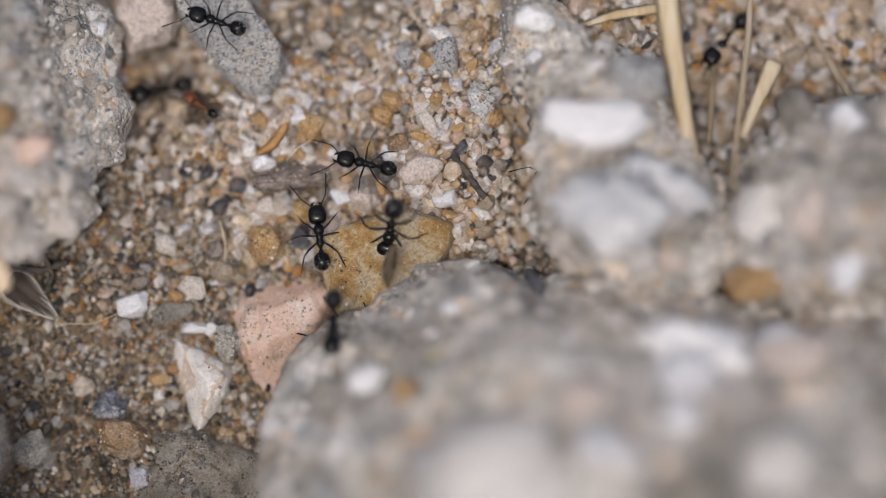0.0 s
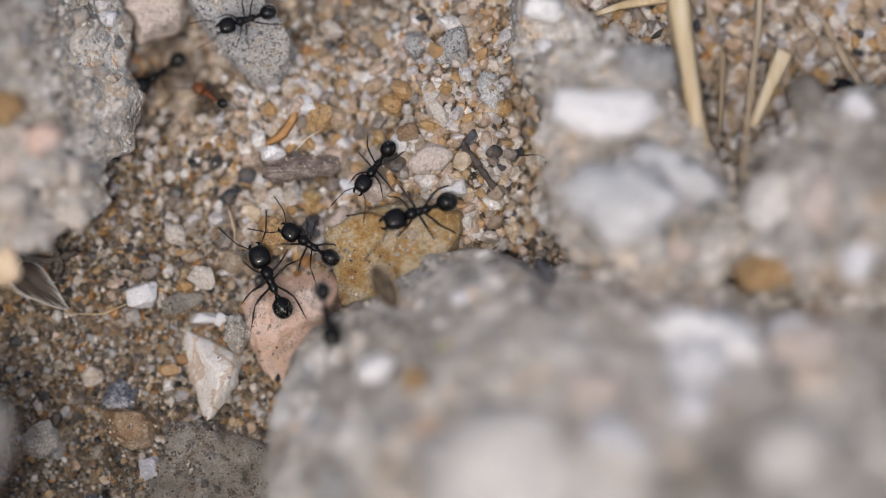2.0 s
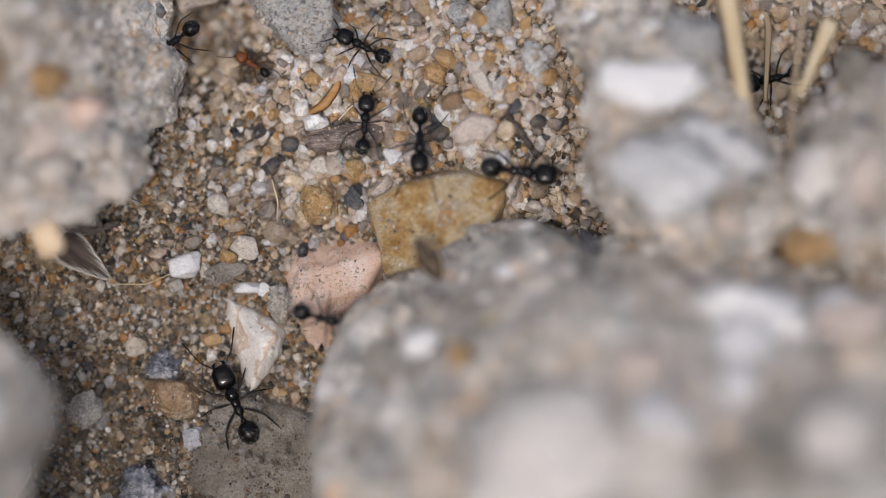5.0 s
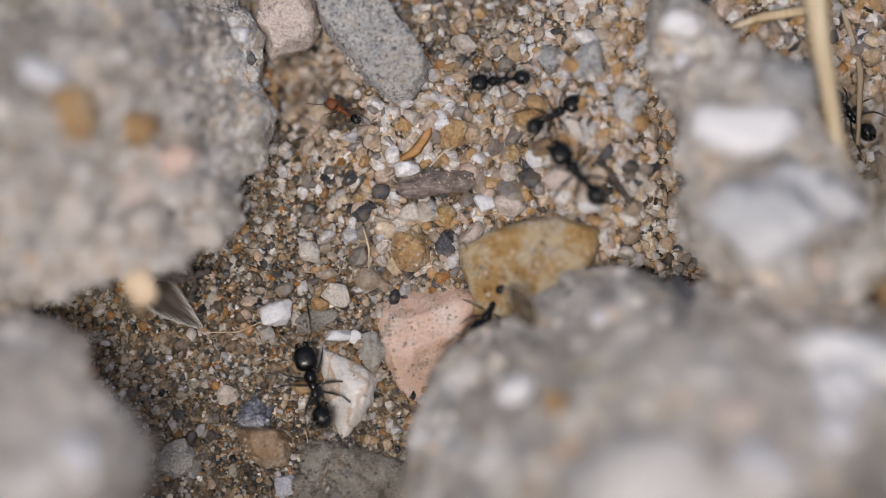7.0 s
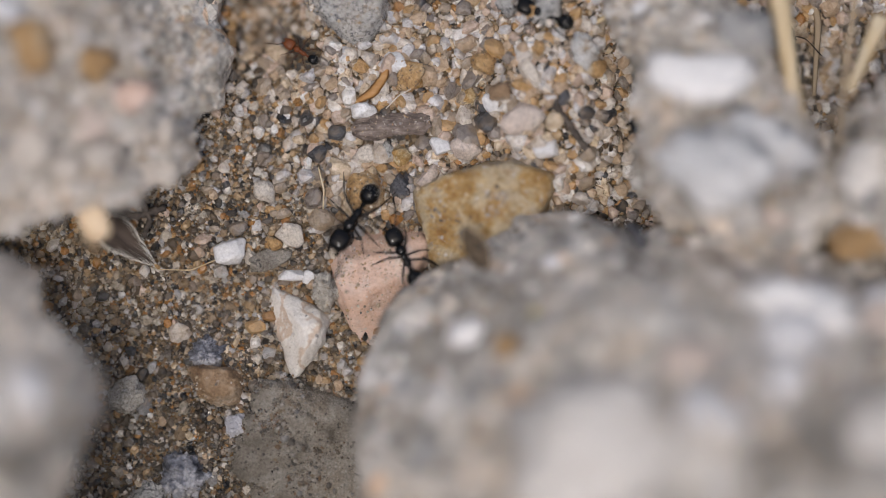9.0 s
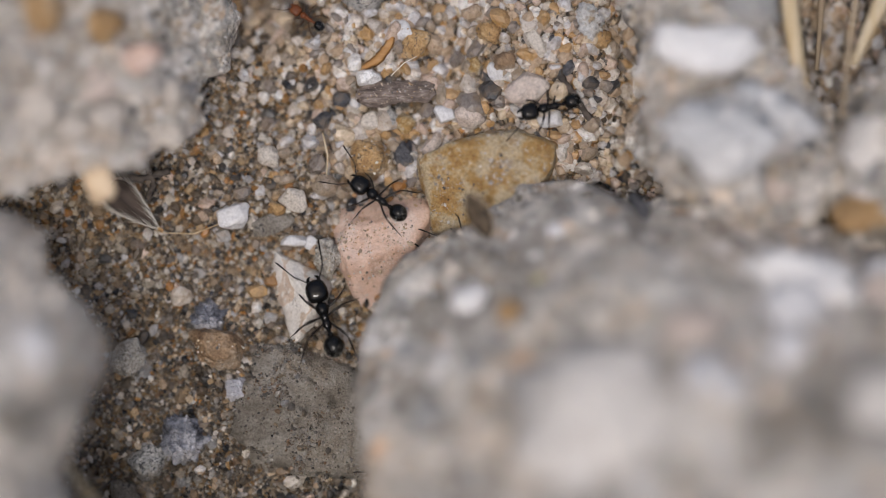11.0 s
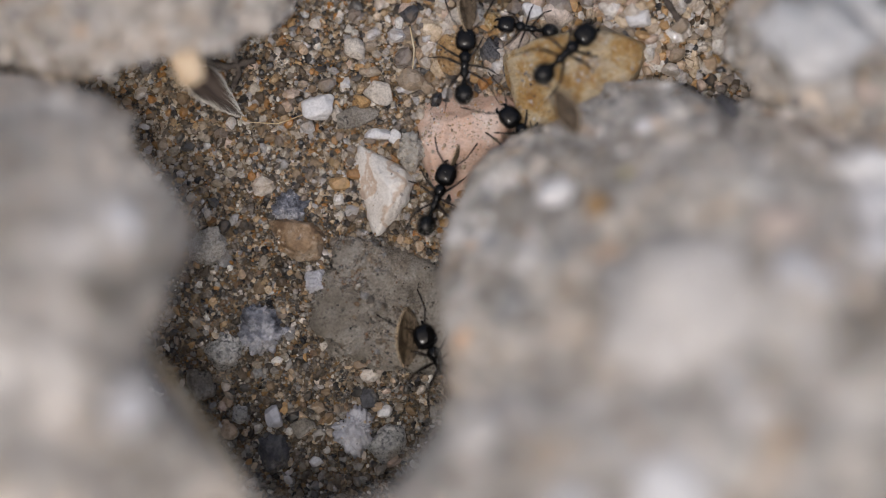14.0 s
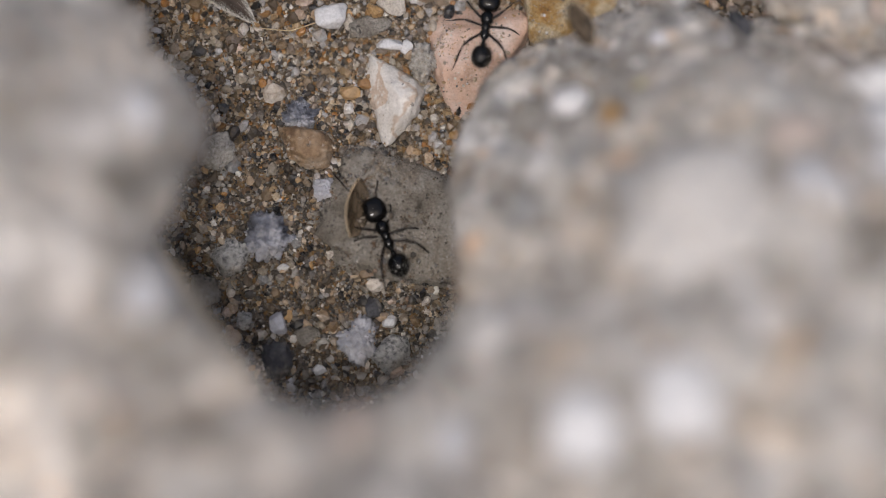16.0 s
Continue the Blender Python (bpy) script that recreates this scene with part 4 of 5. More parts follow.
straw("thin hair-like grass fibre on the sand", [(6.8, 39.0, 0.6), (4, 37.9, 0.4), (1.0, 38.0, 0.3)], (0.10, 0.14, 0.08), thick=0.06, name="grass_fibre")
straw("thin grey grass fibre on sand", [(15.9, 47.3, 1.8), (16.4, 45.2, 1.3), (16.3, 43.4, 1.1)], (0.12, 0.2, 0.1), thick=0.08, name="grass_fibre")
straw("pale bristle lying on the stick", [(22.2, 52.5, 2.9), (23.4, 53.6, 3.6), (24.6, 54.2, 3.8)], (0.08, 0.1, 0.05), M_HAIR, 0.05, name="grass_fibre")


def stick_piece():
    """A weathered wood splinter, split along the grain."""
    n, ring = 90, 26
    v, f = [], []
    for k in range(n):
        s = k / (n - 1)
        x = (s - 0.5) * 7.2
        half = 1.2 * (1 - 0.25 * s) * (0.55 + 0.45 * min(1, 8 * s, 9 * (1 - s)))
        for a in range(ring):
            t = a / ring * 2 * math.pi
            groove = 1 + 0.10 * math.sin(5 * t + 0.6 * math.sin(4 * s)) + 0.05 * math.sin(11 * t)
            v.append((x + 0.12 * math.sin(3 * t), half * groove * math.cos(t), 0.6 * half * groove * math.sin(t)))
    v = np.array(v)
    v = v + np.stack([0.16 * bumps(v * [0.4, 1, 1], 0.5, 9 + i) + 0.08 * bumps(v, 0.25, 12 + i) for i in range(3)], 1)
    for k in range(n - 1):
        for a in range(ring):
            f.append([ring * k + a, ring * k + (a + 1) % ring, ring * (k + 1) + (a + 1) % ring, ring * (k + 1) + a])
    f += [list(range(ring))[::-1], [ring * (n - 1) + a for a in range(ring)]]
    wood = thing("wood_splinter", mesh_of("wood_splinter", v, f, M_WOOD), "grey-brown weathered wood splinter on the sand", "stick", place(22.7, 51.0, 2.4, -4, -2, 5))
    r = np.random.default_rng(44)
    up = v[v[:, 2] > 0.3]
    at = up[r.integers(0, len(up), 130)] + r.normal(0, 0.08, (130, 3)) * (1, 1, 0)
    part("grit", mesh_of("grit", *grain_heap(at, np.exp(r.normal(math.log(0.06), 0.4, 130)), FINE, FINE_F, r), M_GRAIN, False), wood, "pale sand grains stuck on the wood", kind="stuff")


stick_piece()
straw("curved orange-brown plant bract on the sand", [(19.6, 53.3, 2.7), (21.0, 54.0, 3.2), (22.0, 55.3, 3.5), (22.7, 57.5, 3.6)], (0.5, 1.0, 0.85, 0.35), M_BRACT, 0.3, 0.5, "plant_bract")


def twig(label, line, radius):
    """A short rough twig."""
    pts, n, ring = np.array(line, float), 24, 9
    t = np.linspace(0, len(pts) - 1, n)
    c = np.stack([np.interp(t, np.arange(len(pts)), pts[:, k]) for k in range(3)], 1)
    ahead = np.gradient(c, axis=0)
    ahead /= np.linalg.norm(ahead, axis=1)[:, None]
    side = np.cross(ahead, (0, 0, 1))
    side /= np.linalg.norm(side, axis=1)[:, None]
    up = np.cross(side, ahead)
    v, f = [], []
    for k in range(n):
        r = radius * (0.75 + 0.35 * math.sin(k * 0.9) ** 2)
        for a in range(ring):
            q = a / ring * 2 * math.pi
            v.append(c[k] + r * (side[k] * math.cos(q) + up[k] * math.sin(q)))
    v = np.array(v)
    v = v + radius * 0.35 * np.stack([bumps(v, radius * 1.2, 19 + i) for i in range(3)], 1)
    for k in range(n - 1):
        for a in range(ring):
            f.append([ring * k + a, ring * k + (a + 1) % ring, ring * (k + 1) + (a + 1) % ring, ring * (k + 1) + a])
    f += [list(range(ring))[::-1], [ring * (n - 1) + a for a in range(ring)]]
    return thing("twig", mesh_of("twig", v, f, M_TWIG), label, "twig")


twig("dark rotten twig in the gravel bank", [(37.2, 53.3, 4.3), (38.4, 51.6, 4.4), (39.7, 49.8, 4.3), (41.3, 47.6, 3.4)], 0.36)
twig("dark root fibre under the clod", [(-3.5, 43.4, 2.6), (-1.0, 42.6, 2.2), (1.6, 43.6, 1.6)], 0.35)
twig("dark root fibre beside the seed", [(-0.4, 44.2, 2.4), (0.3, 42.4, 1.8), (-0.3, 40.9, 1.2)], 0.28)


def hair_mesh(name, roots, tips, radius, mat):
    """Many fine bristles, each a thin three-sided spike."""
    v, f = [], []
    for a, b in zip(np.array(roots, float), np.array(tips, float)):
        d = (b - a) / (np.linalg.norm(b - a) + 1e-9)
        s = np.cross(d, (0.3, 0.5, 0.8))
        s /= np.linalg.norm(s) + 1e-9
        u = np.cross(d, s)
        k = len(v)
        for q in (0, 2.09, 4.19):
            v.append(a + radius * (s * math.cos(q) + u * math.sin(q)))
        v.append(b)
        f += [[k, k + 1, k + 3], [k + 1, k + 2, k + 3], [k + 2, k, k + 3]]
    return mesh_of(name, v, f, mat)


def feathered_seed(x, y, z, turn):
    """A pointed papery floret lying open: a cupped dark blade from its tip, fringed with silky hairs along both edges."""
    root = thing("feathered_seed", None, "dark pointed papery floret fringed with pale silky hairs", "seed", place(x, y, z, 0, -16, turn))
    n, m = 26, 11
    v, f, rim = [], [], []
    for side in (1, -1):
        for k in range(n):
            s = k / (n - 1)
            half = 2.0 * s ** 0.8 * (1 - 0.55 * max(0, s - 0.6) ** 2 * 6)
            for j in range(m):
                u = j / (m - 1) * 2 - 1
                q = (s * 6.2, u * half, 0.75 * u * u * half * 0.6 + 0.04 * side + 0.05 * math.sin(9 * u + 5 * s))
                v.append(q)
                if side == 1 and abs(u) == 1:
                    rim.append((q, u))
    for b in (0, n * m):
        for k in range(n - 1):
            for j in range(m - 1):
                q = [b + k * m + j, b + k * m + j + 1, b + (k + 1) * m + j + 1, b + (k + 1) * m + j]
                f.append(q if b == 0 else q[::-1])
    part("blade", mesh_of("blade", v, f, M_SEED), root, "dark brown papery membrane")
    part("tip", lump_mesh("tip", (0.35, 0.2, 0.18), M_TAN, 3), root, "small tan callus at the tip", place(0.05, 0, 0.05))
    r = np.random.default_rng(3)
    ends, tips = [], []
    for k in range(240):
        q, u = rim[int(r.integers(0, len(rim)))]
        q = np.array(q)
        ends.append(q + r.normal(0, 0.05, 3))
        tips.append(q + (r.uniform(0.9, 2.6), u * r.uniform(-0.25, 0.75), r.uniform(0.0, 0.7)))
    part("bristle_fan", hair_mesh("bristle_fan", ends, tips, 0.015, M_HAIR), root, "pale silky bristles", kind="stuff")


feathered_seed(0.85, 38.25, 0.45, 142)
me = lump_mesh("round_seed", (1.3, 1.45, 1.2), M_BEAD, 91, 4, 0.05, 3, 5.0)
thing("round_seed", me, "cream rounded seed hanging at the clod's edge", "seed", place(-3.8, 40.6, 10.2, 0, 0, 20))


def husk(label, size=1.0):
    """A papery winged seed husk: a cupped blade with a thick rib on one side."""
    root = thing("seed_husk", None, label, "seed husk")
    n, m = 22, 9
    v, f = [], []
    for side in (1, -1):
        for k in range(n):
            s = k / (n - 1)
            half = 1.15 * math.sin(math.pi * min(1, 0.04 + s * 0.95)) ** 0.75
            for j in range(m):
                u = j / (m - 1) * 2 - 1
                v.append(((s * 4.6) * size, (u * half) * size, (0.35 * u * u + 0.25 * math.sin(math.pi * s) + 0.035 * side) * size))
    for b in (0, n * m):
        for k in range(n - 1):
            for j in range(m - 1):
                q = [b + k * m + j, b + k * m + j + 1, b + (k + 1) * m + j + 1, b + (k + 1) * m + j]
                f.append(q if b == 0 else q[::-1])
    part("blade", mesh_of("blade", v, f, M_HUSK), root)
    v, f = [], []
    for k in range(18):
        s = k / 17
        half = 1.15 * math.sin(math.pi * min(1, 0.04 + s * 0.95)) ** 0.75
        for a in range(6):
            t = a / 6 * 2 * math.pi
            v.append((s * 4.6 * size, (half + 0.05 * math.cos(t)) * size, (0.40 + 0.25 * math.sin(math.pi * s) + 0.05 * math.sin(t)) * size))
    for k in range(17):
        for a in range(6):
            f.append([6 * k + a, 6 * k + (a + 1) % 6, 6 * k + 6 + (a + 1) % 6, 6 * k + 6 + a])
    part("rib", mesh_of("rib", v, f, M_BEAD), root, "pale stiff rib")
    return root


HUSKS = {
    "edge": husk("brown translucent seed husk caught at the clod's edge", 0.95),
    "held": husk("brown papery seed husk held by an ant", 0.95),
    "dragged": husk("dull brown seed husk dragged by a large ant", 1.2),
    "bit": husk("thin husk sliver held in an ant's jaws", 0.5),
}
loose = husk("dark brown seed husk lying beside the straw", 1.1)
loose.matrix_basis = place(71.4, 65.5, 2.6, 0, 0, -48)
loose = husk("dark brown husk among the straws", 0.9)
loose.matrix_basis = place(66.3, 66.4, 2.6, 0, 10, 170)


# ---- ants ----
def blob(name, centre, half, mat, level=3, shape=2.0, seed=0, rough=0.0, pinch=0.0):
    """A rounded body piece (mm). shape above 2 is squarer; pinch narrows it towards the back."""
    v, f = ICO[level]
    p = v / ((np.abs(v) ** shape).sum(1) ** (1 / shape))[:, None]
    if pinch:
        k = 1 - pinch * np.clip(-p[:, :1], -1, 1)
        p = p * np.concatenate([np.ones_like(k), k, np.ones_like(k)], 1)
    p = p * half
    if rough:
        p = p + v * (rough * bumps(p, 0.2, seed))[:, None]
    return p + centre, f


def joined(name, pieces, mat):
    v, f, n = [], [], 0
    for a, b in pieces:
        v.append(a)
        f.append(b + n)
        n += len(a)
    return mesh_of(name, np.concatenate(v), np.concatenate(f), mat)


def limb(line, radii, ring=7):
    """A jointed tube along points (mm), as triangles."""
    c = np.array(line, float)
    v, f = [], []
    for k in range(len(c)):
        d = c[min(k + 1, len(c) - 1)] - c[max(k - 1, 0)]
        d /= np.linalg.norm(d)
        s = np.cross(d, (0.02, 0.13, 1.0))
        s /= np.linalg.norm(s)
        u = np.cross(s, d)
        for a in range(ring):
            q = a / ring * 2 * math.pi
            v.append(c[k] + radii[k] * (s * math.cos(q) + u * math.sin(q)))
    for k in range(len(c) - 1):
        for a in range(ring):
            i, j = ring * k + a, ring * k + (a + 1) % ring
            f += [[i, j, j + ring], [i, j + ring, i + ring]]
    return np.array(v), np.array(f)


def build_ant_meshes(shell, tail, legs):
    m = {}
    m["head"] = joined("head", [blob("", (2.80, 0, 1.45), (1.14, 1.07, 0.84), shell, 4, 2.9, 1, 0.02, -0.07)], shell)
    m["eye"] = joined("eye", [blob("", (0, 0, 0), (0.17, 0.10, 0.15), shell, 2)], tail)
    m["mandible"] = joined("mandible", [limb([(0, 0, 0), (0.25, 0.10, -0.05), (0.55, 0.05, -0.15), (0.72, -0.22, -0.2)], (0.20, 0.20, 0.15, 0.04))], shell)
    m["mesosoma"] = joined("mesosoma", [blob("", (0.98, 0, 1.47), (0.72, 0.66, 0.62), shell, 3, 2.1, 3, 0.03), blob("", (0.25, 0, 1.32), (0.75, 0.45, 0.48), shell, 3, 2.2, 4, 0.03),
                                        blob("", (-0.50, 0, 1.22), (0.66, 0.43, 0.44), shell, 3, 2.4, 5, 0.03), blob("", (1.75, 0, 1.42), (0.35, 0.25, 0.25), shell, 2)], shell)
    m["petiole"] = joined("petiole", [blob("", (-1.15, 0, 1.18), (0.30, 0.22, 0.36), shell, 3), blob("", (-1.62, 0, 1.20), (0.28, 0.30, 0.32), shell, 3), limb([(-0.9, 0, 1.0), (-1.4, 0, 1.02), (-1.95, 0, 1.15)], (0.14, 0.16, 0.16))], shell)
    m["gaster"] = joined("gaster", [blob("", (-2.85, 0, 1.35), (1.14, 1.02, 0.98), tail, 4, 2.05)], tail)
    r = np.random.default_rng(5)
    roots, tips = [], []
    for _ in range(190):
        d = r.normal(size=3)
        d /= np.linalg.norm(d)
        if d[2] < -0.2 or d[0] > 0.5:
            continue
        p = np.array((-2.80, 0, 1.35)) + d * (1.10, 0.96, 0.92)
        roots.append(p)
        tips.append(p + (d + (-0.9, 0, 0)) * 0.24)
    for _ in range(40):
        d = r.normal(size=3)
        d /= np.linalg.norm(d)
        if d[2] > 0:
            p = np.array((2.80, 0, 1.45)) + d * (1.10, 1.03, 0.82)
            roots.append(p)
            tips.append(p + (d + (0.4, 0, 0)) * 0.15)
    m["bristles"] = hair_mesh("bristles", roots, tips, 0.015, M_HAIR)
    m["antenna"] = mesh_of("antenna", *limb([(0, 0, 0), (0.55, 0.5, 0.25), (1.05, 1.0, 0.42), (1.18, 1.1, 0.42), (1.9, 1.42, 0.2), (2.7, 1.72, -0.15), (3.3, 1.95, -0.45), (3.6, 2.1, -0.62)],
                                           (0.075, 0.07, 0.085, 0.065, 0.06, 0.075, 0.09, 0.05)), legs)
    for k, (tip, knee) in enumerate((((2.3, 2.1), (0.95, 1.25)), ((0.0, 3.6), (0.1, 1.8)), ((-3.9, 2.6), (-1.55, 1.6)))):
        tx, ty = tip
        kx, ky = knee
        up = 0.75
        line = [(0, 0, 0), (0.15 * kx, 0.22, -0.05), (kx * 0.6, ky * 0.65, 0.36), (kx, ky, up * 0.62), (kx * 1.05, ky * 1.05, up * 0.58),
                (kx + (tx - kx) * 0.35, ky + (ty - ky) * 0.40, 0.05), (kx + (tx - kx) * 0.62, ky + (ty - ky) * 0.64, -0.60),
                (kx + (tx - kx) * 0.66, ky + (ty - ky) * 0.68, -0.70), (kx + (tx - kx) * 0.85, ky + (ty - ky) * 0.85, -0.98), (tx, ty, -1.06)]
        m["leg%d" % k] = mesh_of("leg", *limb(line, (0.15, 0.11, 0.145, 0.10, 0.075, 0.095, 0.07, 0.048, 0.038, 0.022)), legs)
    for key in ("mandible", "antenna", "leg0", "leg1", "leg2"):
        other = m[key].copy()
        other.transform(Matrix.Diagonal((1, -1, 1, 1)))
        other.flip_normals()
        m[key, 1], m[key, -1] = m[key], other
    return m


ANT_MESH = build_ant_meshes(M_ANT, M_GASTER, M_LEG)
DEAD_MESH = build_ant_meshes(M_RED, M_GASTER, M_FOOT)
HIPS = ((0.95, 0.34, 1.08), (0.30, 0.30, 1.05), (-0.35, 0.30, 1.05))
FEELERS = (3.65, 0.45, 1.6)


def ant(label, size, x=0, y=0, z=0, turn=0, meshes=None, category="ant", group="black ants"):
    """An ant on an Empty at its feet, head along +x, with six legs and two antennae that can swing."""
    m = meshes or ANT_MESH
    root = thing("ant", None, label, category, place(x, y, z, 0, 0, turn, size), group)
    root.rotation_mode = "QUATERNION"
    top = part("head", m["head"], root)
    for s in (1, -1):
        part("eye", m["eye"], top, at=place(2.9, s * 1.01, 1.62))
        part("mandible", m["mandible", s], top, at=place(3.68, s * 0.44, 1.28))
    part("mesosoma", m["mesosoma"], root)
    part("petiole", m["petiole"], root)
    part("gaster", m["gaster"], root, "glossy black abdomen")
    part("bristles", m["bristles"], root, "fine pale bristles", kind="stuff")
    limbs = []
    for s in (1, -1):
        a = part("antenna", m["antenna", s], root, at=place(FEELERS[0], s * FEELERS[1], FEELERS[2]))
        limbs.append(("antenna", s, 0, a))
        for k, hip in enumerate(HIPS):
            g = part("leg", m["leg%d" % k, s], root, at=place(hip[0], s * hip[1], hip[2]))
            limbs.append(("leg", s, k, g))
    return root, limbs, size


ANTS = {
    "A": ant("small glossy black ant crossing the granite stone", 0.70),
    "B": ant("small black ant wandering over the gravel", 0.72),
    "C": ant("slim black ant near the ochre block", 0.78),
    "D": ant("black ant climbing the clod's edge", 0.77),
    "E": ant("big-headed black ant on the ochre block", 0.90),
    "L": ant("large black ant by the white stone", 1.0),
    "M": ant("black ant hurrying over the pink slab", 0.93),
    "N": ant("black ant beneath the crumbly clod", 0.75),
    "Y": ant("black ant among the dry straws", 0.80),
    "K": ant("small black ant at the ochre block's rim", 0.72),
    "I": ant("large black ant leaving the nest hollow", 0.95),
    "P": ant("black ant carrying a papery husk", 0.90),
    "Q": ant("black ant with a husk sliver in its jaws", 0.90),
    "T": ant("black ant coming from under the clod", 0.90),
    "V": ant("black ant stepping onto the pink slab", 0.95),
    "W": ant("large black ant dragging a husk in the hollow", 1.0),
}
ant("dead rust-red ant with a black abdomen on the sand", 0.47, 14.4, 57.8, 2.9, 146, DEAD_MESH, group="")


# ---- loose grains on the sand and on the clods ----
def open_sand(x, y):
    ok = np.ones(len(x), bool)
    for c in CLODS.values():
        ok &= ~c.inside(x, y, 0.80)
    return ok


def coarse_share(x, y):
    """Where the gravel lies: the bank at the back, less along the channel."""
    return 0.12 + 0.88 * soft(x + 0.5 * (y - 50), 5, 20) * soft(y, 38, 46) * (1 - 0.75 * soft(y, 59, 66) * soft(-x, -36, -29))


def sow():
    r = np.random.default_rng(21)

    def spots(n):
        x, y = r.uniform(-12, 82, n), r.uniform(-1, 76, n)
        ok = open_sand(x, y) & ~((np.abs(x - 22.7) < 3.7) & (np.abs(y - 51.0) < 1.1)) & (np.hypot(x - 14.4, y - 57.8) > 1.9)
        return x[ok], y[ok]

    def lay(name, x, y, z, size, shapes, faces, mat, label):
        part(name, mesh_of(name, *grain_heap(np.stack([x, y, z], 1), size, shapes, faces, r), mat, False), ground, label, kind="stuff")

    x, y = spots(68000)
    keep = r.random(len(x)) > 0.5 * (coarse_share(x, y) - 0.12)
    x, y = x[keep], y[keep]
    size = np.exp(r.normal(math.log(0.20), 0.38, len(x)))
    z = ground_height(x, y) + size * 0.25
    brown = r.random(len(x)) > 0.08 + 0.85 * coarse_share(x, y)
    lay("sand_grain", x[~brown], y[~brown], z[~brown], size[~brown], FINE, FINE_F, M_GRAIN, "fine mixed quartz sand")
    # The darker grains take over towards the hollow, where the shade is painted.
    in_hollow = brown & (r.random(len(x)) < soft(-y, -33, -21))
    brown &= ~in_hollow
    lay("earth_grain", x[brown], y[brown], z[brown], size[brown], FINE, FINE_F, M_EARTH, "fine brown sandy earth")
    lay("damp_shaded_grain", x[in_hollow], y[in_hollow], z[in_hollow], size[in_hollow] * 0.88, FINE, FINE_F, M_DAMP_SHADED, "moist grey-brown soil of the nest hollow, shade darkened into its colour")
    x, y = spots(36000)
    size = np.exp(r.normal(math.log(0.105), 0.25, len(x)))
    z = ground_height(x, y) + 0.10 + r.uniform(0, 0.16, len(x))
    in_hollow = r.random(len(x)) < soft(-y, -33, -21)
    lay("silt_grain", x[~in_hollow], y[~in_hollow], z[~in_hollow], size[~in_hollow], FINE, FINE_F, M_EARTH, "finest silt and sand between the grains")
    lay("damp_shaded_silt_grain", x[in_hollow], y[in_hollow], z[in_hollow], size[in_hollow], FINE, FINE_F, M_DAMP_SHADED, "moist silt of the nest hollow, shade darkened into its colour")
    x, y = spots(60000)
    # Dark crumb patches: real humus, plus painted shade by the clods and in the cave.
    dark_share = np.zeros(len(x))
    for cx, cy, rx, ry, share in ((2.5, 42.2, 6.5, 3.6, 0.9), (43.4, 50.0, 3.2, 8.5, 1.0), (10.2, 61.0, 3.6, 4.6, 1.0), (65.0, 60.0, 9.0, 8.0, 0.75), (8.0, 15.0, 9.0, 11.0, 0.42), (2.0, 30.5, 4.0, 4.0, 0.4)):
        dark_share = np.maximum(dark_share, share * np.exp(-(((x - cx) / rx) ** 2 + ((y - cy) / ry) ** 2)))
    keep = r.random(len(x)) < dark_share
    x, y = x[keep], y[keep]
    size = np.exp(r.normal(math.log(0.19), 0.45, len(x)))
    lay("humus_shade_crumb", x, y, ground_height(x, y) + size * 0.5 + 0.06, size, FINE, FINE_F, M_HUMUS_SHADE, "dark humus crumbs and rotten bits, partly painted shade")
    x, y = spots(17000)
    keep = r.random(len(x)) < 0.42 + 0.58 * coarse_share(x, y)
    x, y = x[keep], y[keep]
    size = np.exp(r.normal(math.log(0.34), 0.32, len(x))) * (0.85 + 0.3 * coarse_share(x, y))
    z = ground_height(x, y) + size * 0.4
    brown = r.random(len(x)) > 0.10 + 0.85 * coarse_share(x, y)
    lay("coarse_grain", x[~brown], y[~brown], z[~brown], size[~brown], COARSE, COARSE_F, M_GRAVEL, "coarse pale quartz and feldspar grains")
    in_hollow = brown & (r.random(len(x)) < soft(-y, -33, -21))
    brown &= ~in_hollow
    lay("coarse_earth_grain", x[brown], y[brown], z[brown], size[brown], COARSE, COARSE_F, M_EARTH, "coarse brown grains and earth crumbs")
    lay("coarse_damp_shaded_grain", x[in_hollow], y[in_hollow], z[in_hollow], size[in_hollow] * 0.85, COARSE, COARSE_F, M_DAMP_SHADED, "coarse moist grains of the nest hollow, shade darkened into their colour")
    x, y = spots(9000)
    keep = r.random(len(x)) < coarse_share(x, y) ** 1.5
    x, y = x[keep], y[keep]
    size = np.exp(r.normal(math.log(0.49), 0.30, len(x)))
    z = ground_height(x, y) + size * 0.6
    o = np.argsort(-size)
    o = o[(x[o] > 12) & (x[o] < 46)][:300]
    rest = np.setdiff1d(np.arange(len(x)), o)
    part("gravel", mesh_of("gravel", *grain_heap(np.stack([x, y, z], 1)[rest], size[rest], COARSE, COARSE_F, r), M_GRAVEL, False), ground, "pale quartz gravel", kind="stuff")
    shapes = [mesh_of("pebble", s, COARSE_F, M_PEBBLE, False) for s in COARSE]
    for i in o:
        part("pebble", shapes[int(r.integers(0, len(shapes)))], ground, at=place(x[i], y[i], z[i] + 0.12, *r.uniform(0, 360, 3), size=float(size[i])))


sow()


